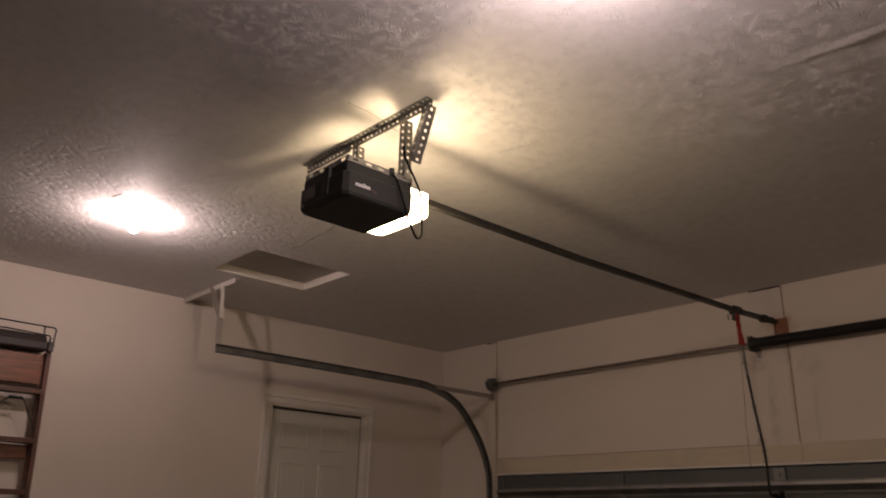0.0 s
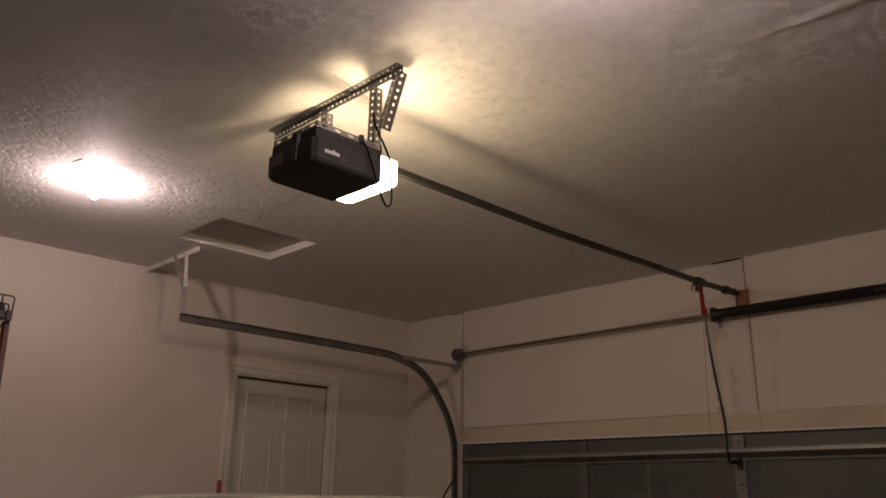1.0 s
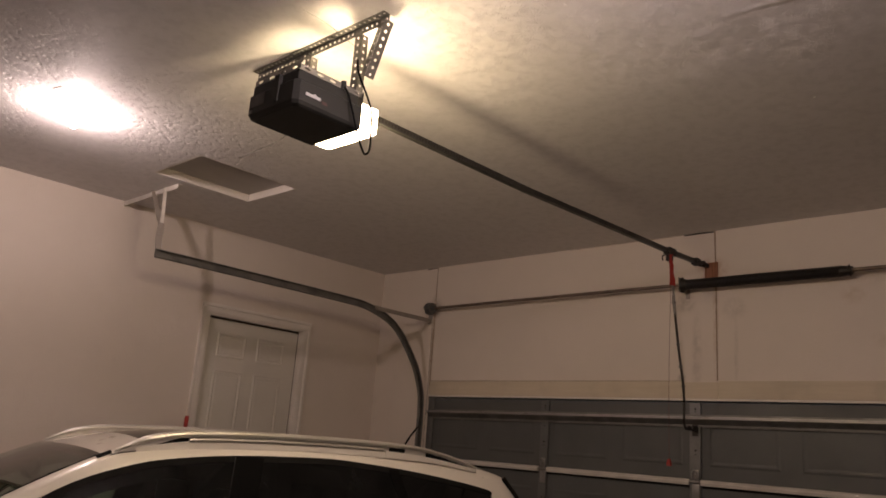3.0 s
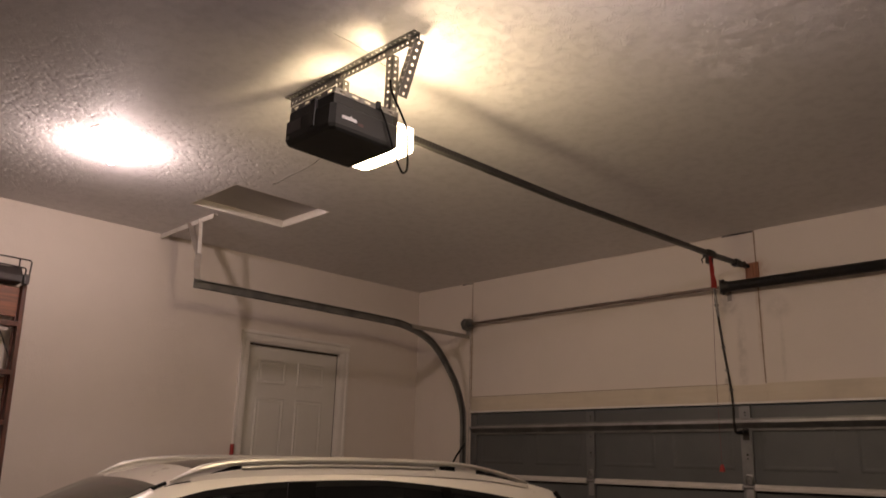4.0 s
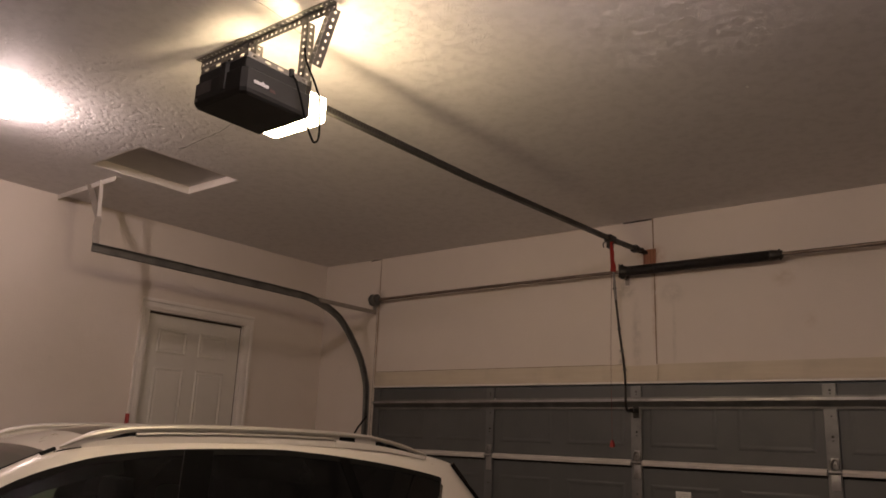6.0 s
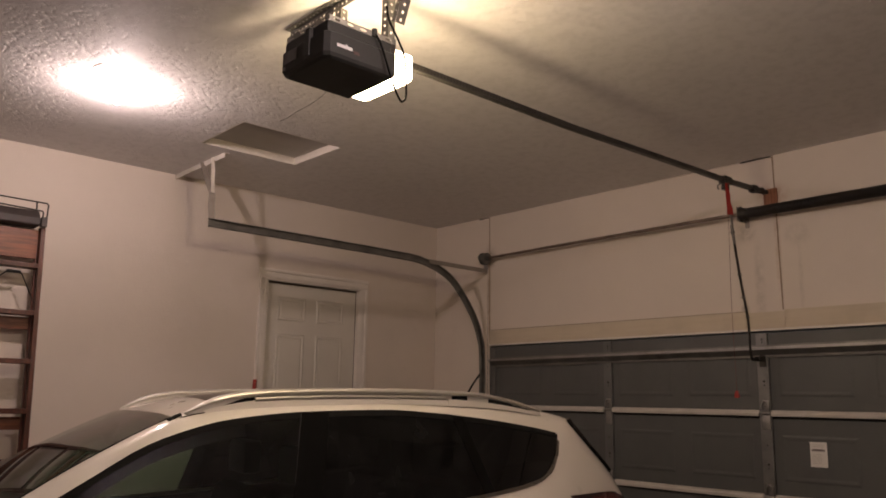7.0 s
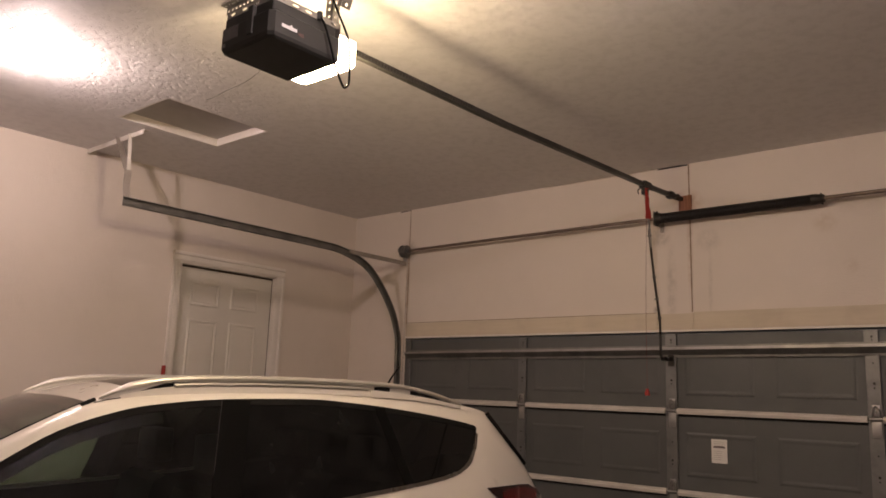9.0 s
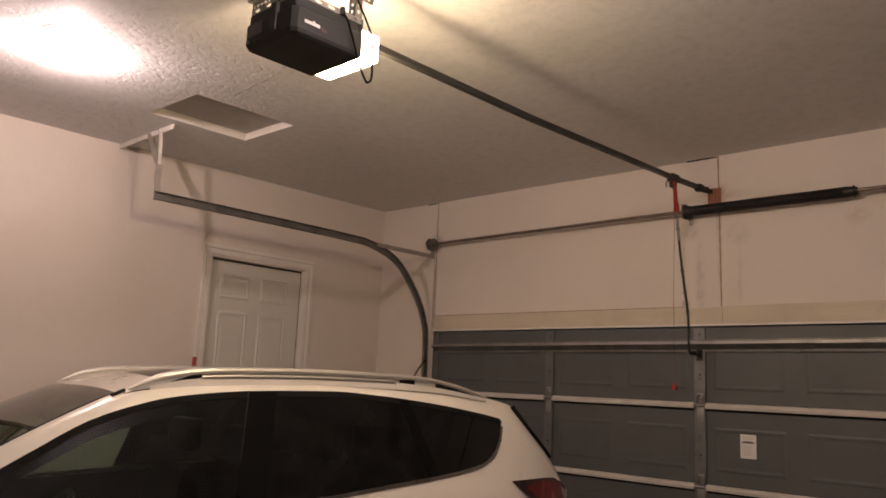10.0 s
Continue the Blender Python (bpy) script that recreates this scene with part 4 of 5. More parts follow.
    part("trolley", bm, BLACKSTEEL, rail, "black trolley")


def hanger_bracket():
    t = thing("hanger_bracket", (3.2, -3.37, H), "perforated angle iron bracket bolted to the ceiling", "bracket")
    y = -3.372
    bm = bmesh.new()
    perforated(bm, (3.020, y, H - 0.0195), (1, 0, 0), (0, 0, 1), 0.610, 0.036, 0.002)
    perforated(bm, (3.020, y - 0.017, H - 0.003), (1, 0, 0), (0, 1, 0), 0.610, 0.034, 0.002)
    bmesh.ops.remove_doubles(bm, verts=bm.verts, dist=0.0003)
    part("ceiling_angle", bm, GALVDARK, t)
    bm = bmesh.new()
    perforated(bm, (2.745, y - 0.004, H - 0.028), (1, 0, 0), (0, 0, 1), 0.345, 0.036, 0.002)
    perforated(bm, (2.745, y - 0.021, H - 0.0105), (1, 0, 0), (0, 1, 0), 0.345, 0.034, 0.002)
    bmesh.ops.remove_doubles(bm, verts=bm.verts, dist=0.0003)
    part("lapped_angle", bm, ZINC, t)
    for x in (2.80, 3.05, 3.30, 3.58):
        bm = bmesh.new()
        disc(bm, (x, y - 0.020, H - 0.009), (0, 0, 1), 0.009, 0.012, 6)
        part("lag_bolt", bm, ZINC, t)
    for x, zb in ((3.120, OZ1 + 0.005), (3.452, OZ1 + 0.02)):
        bm = bmesh.new()
        top = H - 0.006
        x = max(x, OX - 0.150 - 0.09) if x < 3.3 else x
        perforated(bm, (x, y - 0.003, zb), (0, 0, 1), (1, 0, 0), top - zb, 0.040, 0.002)
        perforated(bm, (x + 0.020, y + 0.015, zb), (0, 0, 1), (0, 1, 0), top - zb - 0.03, 0.036, 0.002)
        bmesh.ops.remove_doubles(bm, verts=bm.verts, dist=0.0003)
        part("hanger", bm, ZINC, t)
    bm = bmesh.new()
    d = Vector((3.522, y, 3.085)) - Vector((3.612, y, H - 0.018))
    cross = d.cross(Vector((0, 1, 0))).normalized()
    perforated(bm, Vector((3.612, y + 0.014, H - 0.018)) + cross * 0.002, d, (0, 1, 0), d.length, 0.044, 0.002, 0.028, (0.0068, 0.0068))
    perforated(bm, Vector((3.612, y - 0.008, H - 0.018)) - cross * 0.010, d, cross, d.length, 0.022, 0.002, 0.028, (0.004, 0.004))
    bmesh.ops.remove_doubles(bm, verts=bm.verts, dist=0.0003)
    part("brace", bm, ZINC, t)
    for a, b, r in (((3.128, y - 0.006, 3.012), (3.215, -3.40, 3.012), 0.008), ((3.455, y + 0.002, 3.03), (3.50, -3.40, 3.012), 0.006)):
        bm = bmesh.new()
        part("bolt", tube(bm, [a, b], r, 8), ZINC, t)


def opener_cables():
    t = thing("power_cord", (3.5, -3.33, 3.1), "black cord looping from the opener beside its lens", "cable")
    bm = bmesh.new()
    pts = [(3.485, -3.392, 3.16), (3.500, -3.396, 3.11), (3.528, -3.400, 3.06), (3.540, -3.368, 2.995), (3.541, -3.341, 2.94), (3.543, -3.335, 2.86), (3.541, -3.331, 2.79), (3.540, -3.345, 2.765), (3.540, -3.362, 2.770), (3.541, -3.398, 2.825), (3.541, -3.430, 2.90), (3.530, -3.455, 2.975), (3.514, -3.465, 3.008)]
    tube(bm, smooth_line(pts, 6), 0.0044, 8)
    part("cord", bm, CORD, t, smooth=True)
    bm = bmesh.new()
    disc(bm, (3.508, -3.465, 3.014), (0, 0, 1), 0.011, 0.03, 10)
    part("strain_relief", bm, BLACKPLASTIC, t)
    t = thing("sensor_wire", (2.4, -2.9, H - 0.01), "thin dark wire stapled along the ceiling", "cable")
    bm = bmesh.new()
    pts = [(3.10, -3.36, H - 0.004), (2.85, -3.16, H - 0.004), (2.5, -2.94, H - 0.004), (2.143, -2.813, H - 0.004), (1.85, -2.785, H - 0.004), (1.70, -2.765, H - 0.003), (1.64, -2.77, H - 0.001)]
    tube(bm, smooth_line(pts, 5), 0.0013, 5)
    part("wire", bm, BLACKSTEEL, t)
    t = thing("wall_button_wire", (3.38, -3.48, H - 0.01), "thin dark wire from the ceiling to the bracket", "cable")
    bm = bmesh.new()
    pts = [(3.373, -3.60, H - 0.003), (3.37, -3.50, H - 0.004), (3.39, -3.43, H - 0.03), (3.43, -3.39, H - 0.075), (3.452, -3.382, H - 0.09)]
    tube(bm, smooth_line(pts, 5), 0.0008, 5)
    part("wire", bm, ZINC, t)


def door_arm():
    t = thing("opener_linkage", (3.345, -0.53, 2.99), "dark steel opener arm from trolley to door", "linkage")
    bm = bmesh.new()
    sweep(bm, [(3.366, -0.552, 2.995), (3.349, -0.470, 2.760), (3.340, -0.432, 2.660)], [(-0.011, -0.003), (0.011, -0.003), (0.011, 0.003), (-0.011, 0.003)], (0, 1, 0))
    part("upper_bar", bm, GALV, t, "galvanised upper bar")
    bm = bmesh.new()
    sweep(bm, smooth_line([(3.345, -0.474, 2.775), (3.321, -0.352, 2.46), (3.301, -0.240, 2.207), (3.289, -0.205, 2.08), (3.281, -0.188, 1.985), (3.275, -0.155, 1.945), (3.271, -0.105, 1.945), (3.271, -0.058, 1.952)], 5), [(-0.010, -0.004), (0.010, -0.004), (0.010, 0.004), (-0.010, 0.004)], (0, 0.7, 0.7))
    part("lower_bar", bm, BLACKSTEEL, t)
    for p in ((3.342, -0.458, 2.73), (3.322, -0.356, 2.47), (3.311, -0.300, 2.33), (3.301, -0.240, 2.21), (3.271, -0.058, 1.952)):
        bm = bmesh.new()
        disc(bm, p, (1, 0, 0), 0.008, 0.024, 8)
        part("bolt", bm, GALVDARK, t)


def release_cord():
    t = thing("release_cord", (3.35, -0.52, 3.0), "red emergency release tag with cord and small handle", "release handle")
    bm = bmesh.new()
    side, out = Vector((0.55, 0.83, 0)), Vector((0.83, -0.55, 0))
    rows = []
    for (x, y, z), w in (((3.362, -0.540, 3.022), 0.006), ((3.361, -0.534, 2.985), 0.010), ((3.362, -0.528, 2.950), 0.014), ((3.362, -0.522, 2.905), 0.014), ((3.363, -0.517, 2.860), 0.019), ((3.362, -0.512, 2.822), 0.021)):
        p = Vector((x + 0.022, y - 0.046, z)) + out * (0.004 * math.sin(z * 60))
        rows.append([bm.verts.new(p + side * a * w + out * b) for a, b in ((-1, -0.0012), (1, -0.0012), (1, 0.0012), (-1, 0.0012))])
    for u, v in zip(rows, rows[1:]):
        for k in range(4):
            bm.faces.new((u[k], u[(k + 1) % 4], v[(k + 1) % 4], v[k]))
    bm.faces.new(rows[0])
    bm.faces.new(rows[-1][::-1])
    part("tag", bm, RED, t, "red ribbon tag", True)
    bm = bmesh.new()
    tube(bm, [(3.384, -0.558, 3.022), (3.378, -0.557, 3.030), (3.362, -0.556, 3.026)], 0.005, 8)
    part("knot", bm, RED, t)
    bm = bmesh.new()
    tube(bm, smooth_line([(3.352, -0.545, 2.99), (3.350, -0.518, 2.80), (3.350, -0.534, 2.30), (3.350, -0.525, 1.735)], 6), 0.0013, 5)
    part("cord", bm, CORDRED, t)
    bm = bmesh.new()
    prism(bm, [(3.338, 1.692), (3.362, 1.692), (3.362, 1.708), (3.354, 1.735), (3.346, 1.735), (3.338, 1.708)], -0.536, -0.514, "y")
    part("handle", bm, RED, t, "small red plastic handle")


opener()
hanger_bracket()
opener_cables()
door_arm()
release_cord()

bm = bmesh.new()
box(bm, (3.345, -0.010, 2.965), (3.440, -0.0005, 3.095), 0.002)
single("mounting_block", bm, STAINBOARD, "reddish stained wood block behind the rail end", "block", at=(3.39, -0.005, 2.965))


# ---- ceiling lamps ----
def lamp(x, y, drop, r, glowing):
    t = thing("ceiling_lamp", (x, y, H), "bare lit bulb in a white porcelain ceiling holder", "ceiling lamp", "ceiling lamps")
    bm = bmesh.new()
    disc(bm, (x, y, H - 0.005), (0, 0, 1), 0.040, 0.009, 28, 0.048)
    disc(bm, (x, y, H - 0.010 - (0.019 + drop) / 2), (0, 0, 1), 0.022, 0.020 + drop, 24, 0.030)
    part("holder", bm, PORCELAIN, t, smooth=True)
    bm = bmesh.new()
    ball(bm, (x, y, H - 0.078 - drop), r, (0.96, 0.96, 1.2), 18)
    disc(bm, (x, y, H - 0.039 - drop), (0, 0, 1), 0.026, 0.026, 18, 0.016)
    part("bulb", bm, glowing, t, "glowing white bulb", True)


lamp(1.49, -3.70, -0.010, 0.030, BULB)
lamp(4.66, -3.70, 0.080, 0.032, BULB_COOL)


# ---- against the left wall ----
def ladder():
    t = thing("step_ladder", (0.14, -3.85, 0), "folded dark red-brown wooden step ladder leaning on the wall", "ladder")
    # Rails: each a straight plank, a little wider apart at the foot.
    def rail_y(side, z):
        return -3.86 + side * (0.222 + (2.75 - z) * 0.012)

    def rail_x(z):
        return 0.105 + (2.75 - z) * 0.055
    for side in (-1, 1):
        for back, w, dep in ((0.0, 0.030, 0.068), (-0.055, 0.024, 0.036)):
            bm = bmesh.new()
            z0, z1 = 0.0, 2.74 if back == 0 else 2.66
            lo = [(rail_x(z0) + back + dx, rail_y(side, z0) - side * (0.012 if back else 0) + dy, z0) for dx, dy in ((-dep / 2, -w / 2), (dep / 2, -w / 2), (dep / 2, w / 2), (-dep / 2, w / 2))]
            hi = [(rail_x(z1) + back * 0.6 + dx, rail_y(side, z1) - side * (0.012 if back else 0) + dy, z1) for dx, dy in ((-dep / 2, -w / 2), (dep / 2, -w / 2), (dep / 2, w / 2), (-dep / 2, w / 2))]
            lo, hi = [bm.verts.new(p) for p in lo], [bm.verts.new(p) for p in hi]
            bm.faces.new(lo)
            bm.faces.new(hi)
            for k in range(4):
                bm.faces.new((lo[k], lo[(k + 1) % 4], hi[(k + 1) % 4], hi[k]))
            bmesh.ops.bevel(bm, geom=list(bm.edges), offset=0.003, segments=1, affect="EDGES")
            part("front_rail" if back == 0 else "rear_rail", bm, WOODRED, t)
    z = 2.475
    while z > 0.2:
        bm = bmesh.new()
        x = rail_x(z)
        box(bm, (x - 0.040, rail_y(-1, z) + 0.016, z - 0.016), (x + 0.052, rail_y(1, z) - 0.016, z + 0.016), 0.003)
        part("step", bm, WOODRED, t)
        z -= 0.311
    for z in (2.101, 1.465, 0.84):
        bm = bmesh.new()
        x = rail_x(z) - 0.048
        box(bm, (x - 0.010, rail_y(-1, z) + 0.022, z - 0.040), (x + 0.008, rail_y(1, z) - 0.022, z + 0.040), 0.003)
        part("rear_brace", bm, WOODSTEP, t)
    bm = bmesh.new()
    x = rail_x(2.63)
    box(bm, (x - 0.030, rail_y(-1, 2.6) + 0.018, 2.528), (x - 0.008, rail_y(1, 2.6) - 0.018, 2.722), 0.003)
    part("bucket_shelf", bm, WOODSTEP, t, "worn orange-brown folded shelf board")
    bm = bmesh.new()
    prism(bm, [(0.035, 2.742), (0.150, 2.742), (0.172, 2.752), (0.168, 2.792), (0.120, 2.850), (0.035, 2.858)], -4.10, -3.668, "y")
    bmesh.ops.bevel(bm, geom=list(bm.edges), offset=0.004, segments=2, affect="EDGES")
    cap = part("top_cap", bm, DARKCAP, t, "dark worn top cap")
    bm = bmesh.new()
    box(bm, (0.150, -3.667, 2.735), (0.196, -3.632, 2.800), 0.004)
    part("cap_bracket", bm, DARKCAP, cap)
    # Wire guard round the top.
    for pts in ([(0.19, -4.12, 2.77), (0.19, -4.12, 2.900), (0.19, -3.645, 2.894), (0.19, -3.635, 2.884), (0.19, -3.640, 2.745)],
                [(0.20, -4.09, 2.765), (0.20, -4.09, 2.842), (0.20, -3.94, 2.845), (0.20, -3.672, 2.836), (0.20, -3.664, 2.826), (0.19, -3.664, 2.79)],
                [(0.19, -3.708, 2.895), (0.198, -3.708, 2.838)], [(0.19, -4.02, 2.898), (0.198, -4.02, 2.844)]):
        bm = bmesh.new()
        tube(bm, pts, 0.005, 6)
        part("wire_guard", bm, BLACKSTEEL, t, "thin dark wire guard")
    # Spreader with its grip.
    bm = bmesh.new()
    x = rail_x(2.3) + 0.03
    tube(bm, [(x, -3.655, 2.235), (x, -3.74, 2.41), (x, -3.755, 2.425), (x, -3.83, 2.425), (x, -3.845, 2.41), (x, -4.05, 2.235)], 0.004, 6)
    sp = part("spreader", bm, BLACKSTEEL, t, "dark wire spreader")
    bm = bmesh.new()
    tube(bm, [(x, -3.752, 2.426), (x, -3.833, 2.426)], 0.010, 8)
    part("grip", bm, RUBBER, sp)


def pole():
    t = thing("pole", (0.06, -1.945, 0), "slim pole with a red grip beside the house door", "pole")
    bm = bmesh.new()
    tube(bm, [(0.09, -1.96, 0.0), (0.040, -1.945, 1.56)], 0.011, 10)
    part("shaft", bm, WOODSTEP, t, smooth=True)
    bm = bmesh.new()
    tube(bm, [(0.042, -1.945, 1.52), (0.036, -1.943, 1.66), (0.034, -1.942, 1.775), (0.034, -1.942, 1.79)], 0.0155, 12)
    part("grip", bm, RED, t, "red plastic grip", True)


ladder()
pole()

# ---- car ----
PAINT = surface("white_car_paint", (0.80, 0.755, 0.69), (0.78, 0.735, 0.67), rough=0.28, stain=1.5, grain=400, amount=0.3, bump=0, coat=1.0, spread=0.02)
TRIMBLACK = surface("satin_black_trim", (0.006, 0.006, 0.006), rough=0.12, spec=0.3, bump=0, spread=0.05)
SEAL = surface("matt_black_seal_and_gap", (0.008, 0.008, 0.008), rough=0.8, spec=0.15, bump=0)
TAILGREY = surface("grey_pillar_edge", (0.020, 0.0195, 0.019), rough=0.35, bump=0)
CHROME = surface("dull_window_chrome", (0.24, 0.235, 0.22), rough=0.25, metal=1.0, amount=0.3, bump=0)
RAILPAINT = surface("silver_roof_rail", (0.66, 0.635, 0.585), rough=0.42, metal=0.6, amount=0.15, bump=0, spread=0.03)
CABIN = surface("charcoal_cabin_cloth", (0.07, 0.068, 0.066), (0.05, 0.048, 0.046), rough=0.85, grain=300, bump=0.0006)
LINER = surface("dark_headliner", (0.075, 0.072, 0.068), rough=0.9, grain=300)
PILLARBLACK = surface("black_pillar_film", (0.006, 0.006, 0.006), rough=0.06, spec=0.12, bump=0, spread=0.02)
ROOFGLASS = glass("dark_roof_glass", (0.02, 0.02, 0.02), 1.22)
SHADEBAND = glass("windshield_shade_band", (0.10, 0.12, 0.10), 1.26)
WINDSHIELD = glass("windshield_glass", (0.15, 0.22, 0.18), 1.22)
FRONTGLASS = glass("front_door_glass", (0.38, 0.48, 0.40), 1.30, haze=0.010)
PRIVACY = glass("privacy_glass", (0.012, 0.011, 0.011), 1.28, 0.02, haze=0.012)
TAILRED = surface("red_tail_lens", (0.13, 0.009, 0.009), (0.07, 0.006, 0.006), rough=0.12, amount=0.5, bump=0, coat=1.0)
TAILDARK = surface("dark_tail_lens", (0.03, 0.012, 0.012), rough=0.12, bump=0, coat=1.0)
CLEARLENS = surface("pale_tail_lens", (0.32, 0.30, 0.27), rough=0.15, bump=0, coat=1.0)
TYRE = surface("tyre_rubber", (0.02, 0.02, 0.02), rough=0.8, grain=90)
ALLOY = surface("alloy_rim", (0.5, 0.5, 0.5), rough=0.3, metal=0.9, bump=0)
CX = 0.0


def curve(pts):
    """A smooth function through (y, value) pairs."""
    xs, vs = [p[0] for p in pts], [p[1] for p in pts]

    def f(y):
        if y <= xs[0]:
            return vs[0]
        if y >= xs[-1]:
            return vs[-1]
        i = max(k for k in range(len(xs) - 1) if xs[k] <= y)
        def slope(k):
            if k <= 0 or k >= len(xs) - 1:
                j = 0 if k <= 0 else len(xs) - 2
                return (vs[j + 1] - vs[j]) / (xs[j + 1] - xs[j])
            a = (vs[k] - vs[k - 1]) / (xs[k] - xs[k - 1])
            b = (vs[k + 1] - vs[k]) / (xs[k + 1] - xs[k])
            return 0.0 if a * b < 0 else 2 * a * b / (a + b + 1e-9)
        hh = xs[i + 1] - xs[i]
        t = (y - xs[i]) / hh
        m0, m1 = slope(i) * hh, slope(i + 1) * hh
        return (2 * t ** 3 - 3 * t * t + 1) * vs[i] + (t ** 3 - 2 * t * t + t) * m0 + (-2 * t ** 3 + 3 * t * t) * vs[i + 1] + (t ** 3 - t * t) * m1
    return f


# Profiles along the car: y grows towards the tail.
win_top = curve([(-5.10, 0.72), (-4.90, 0.86), (-4.3, 1.0), (-4.08, 1.075), (-3.784, 1.239), (-3.612, 1.337), (-3.40, 1.453), (-3.249, 1.506), (-3.06, 1.551), (-2.72, 1.585), (-2.46, 1.594), (-2.26, 1.597), (-2.015, 1.584), (-1.776, 1.563), (-1.488, 1.527), (-1.215, 1.480), (-1.12, 1.45), (-1.0, 1.36), (-0.80, 1.17), (-0.70, 1.02), (-0.62, 0.80)])
win_low = curve([(-5.10, 0.70), (-4.90, 0.84), (-4.3, 0.985), (-4.10, 1.045), (-3.6, 1.068), (-3.0, 1.097), (-2.38, 1.140), (-2.15, 1.163), (-1.875, 1.190), (-1.60, 1.222), (-1.419, 1.256), (-1.332, 1.305), (-1.26, 1.380), (-1.225, 1.448), (-1.20, 1.470), (-1.12, 1.44), (-1.0, 1.35), (-0.80, 1.16), (-0.70, 1.01), (-0.62, 0.79)])
shoulder = curve([(-5.10, 0.745), (-4.90, 0.885), (-4.3, 1.03), (-4.12, 1.09), (-3.888, 1.241), (-3.602, 1.405), (-3.30, 1.553), (-3.229, 1.580), (-2.938, 1.618), (-2.232, 1.646), (-1.679, 1.634), (-1.30, 1.597), (-1.065, 1.556), (-1.03, 1.515), (-0.918, 1.385), (-0.788, 1.252), (-0.70, 1.12), (-0.62, 0.85)])
crown = curve([(-5.10, 0.80), (-4.90, 0.95), (-4.5, 1.01), (-4.2, 1.05), (-4.05, 1.155), (-3.85, 1.290), (-3.6, 1.437), (-3.4, 1.530), (-3.28, 1.580), (-3.07, 1.646), (-2.9, 1.671), (-2.5, 1.688), (-2.1, 1.692), (-1.5, 1.668), (-1.1, 1.622), (-0.86, 1.588), (-0.82, 1.550), (-0.75, 1.40), (-0.66, 1.18), (-0.62, 0.90)])
plan = curve([(-5.10, 0.70), (-5.0, 0.82), (-4.8, 0.92), (-4.4, 0.985), (-3.9, 1.0), (-1.6, 1.0), (-1.25, 0.985), (-1.0, 0.95), (-0.8, 0.885), (-0.68, 0.80), (-0.62, 0.72)])
bottom = curve([(-5.10, 0.42), (-4.95, 0.26), (-4.5, 0.22), (-1.1, 0.22), (-0.75, 0.30), (-0.62, 0.45)])


def side_w(z):
    """Half the car's width at that height."""
    pts = [(0.2, 0.80), (0.35, 0.875), (0.55, 0.905), (0.75, 0.912), (0.92, 0.900), (1.05, 0.862), (1.70, 0.588)]
    for (a, wa), (b, wb) in zip(pts, pts[1:]):
        if z <= b:
            return wa + (wb - wa) * max(0.0, (z - a) / (b - a))
    return pts[-1][1]


STATIONS = sorted({round(v, 4) for v in
                   [-5.10, -5.06, -5.0, -4.9, -4.75, -4.6, -4.45, -4.3] + [-4.20 + 0.05 * k for k in range(19)] + [-3.30, -3.28] + [-3.345, -3.24, -3.075] + [-3.24 + 0.075 * k for k in range(25)]
                   + [-1.38, -1.34, -1.30, -1.27, -1.245, -1.225, -1.21, -1.20, -1.15, -1.1, -1.065, -1.03, -1.0, -0.96, -0.918, -0.88, -0.86, -0.84, -0.82, -0.79, -0.75, -0.72, -0.69, -0.66, -0.64, -0.62]})
LOW = (0.0, 0.10, 0.28, 0.52, 0.76, 0.93)
CROWN = (0.95, 0.89, 0.62, 0.35, 0.0)


def section(y, inset=0.0):
    """Points of half a cross-section, from the sill to the roof's middle."""
    zl, zt, zs, zc, zb, p = win_low(y), win_top(y), shoulder(y), crown(y), bottom(y), plan(y)
    out = []
    for f in LOW:
        z = zb + (zl - zb) * f
        out.append((p * side_w(z), z))
    out.append((p * side_w(zl), zl))
    out.append((p * side_w(zt), zt))
    ws = p * (side_w(zs) - 0.045)
    out.append((p * (side_w(zs - 0.02) - 0.012), zt + (zs - zt) * 0.62))
    out.append((ws, zs))
    for f in CROWN:
        out.append((ws * f, zs + (zc - zs) * (1 - f ** 2.4)))
    return [(w - inset, z - inset * 0.8) for w, z in out[:-1]] + [(0.0, out[-1][1] - inset * 0.8)]


ROW_WIN = len(LOW)           # between win_low and win_top
ROW_CROWN = len(LOW) + 3     # first crown strip
NROW = len(LOW) + 4 + len(CROWN)
WS = (-4.16, -3.285)         # windshield, along the car
RG = (-0.85, -0.68)          # rear glass
SUN = (-3.075, -1.95)         # roof glass
FRONT_TIP, REAR_TIP, B_POST, C_POST = -4.08, -1.215, -2.72, -1.80


def kind_of(i, j):
    ym = (STATIONS[i] + STATIONS[i + 1]) / 2
    if j >= ROW_CROWN + 1 and -4.46 < ym < WS[0]:
        return "cowl"
    if j == ROW_WIN and FRONT_TIP < ym < REAR_TIP:
        return "side"
    if j >= ROW_CROWN + 1 and WS[0] < ym < WS[1]:
        return "frit" if ym > WS[1] - 0.06 else "windshield"
    if (j >= ROW_CROWN and RG[0] < ym < RG[1]) or (j in (ROW_CROWN, ROW_CROWN + 1) and -1.05 < ym < RG[0]):
        return "rear"
    if j >= ROW_CROWN + 2 and SUN[0] < ym < SUN[1]:
        return "roofglass"
    return "body"


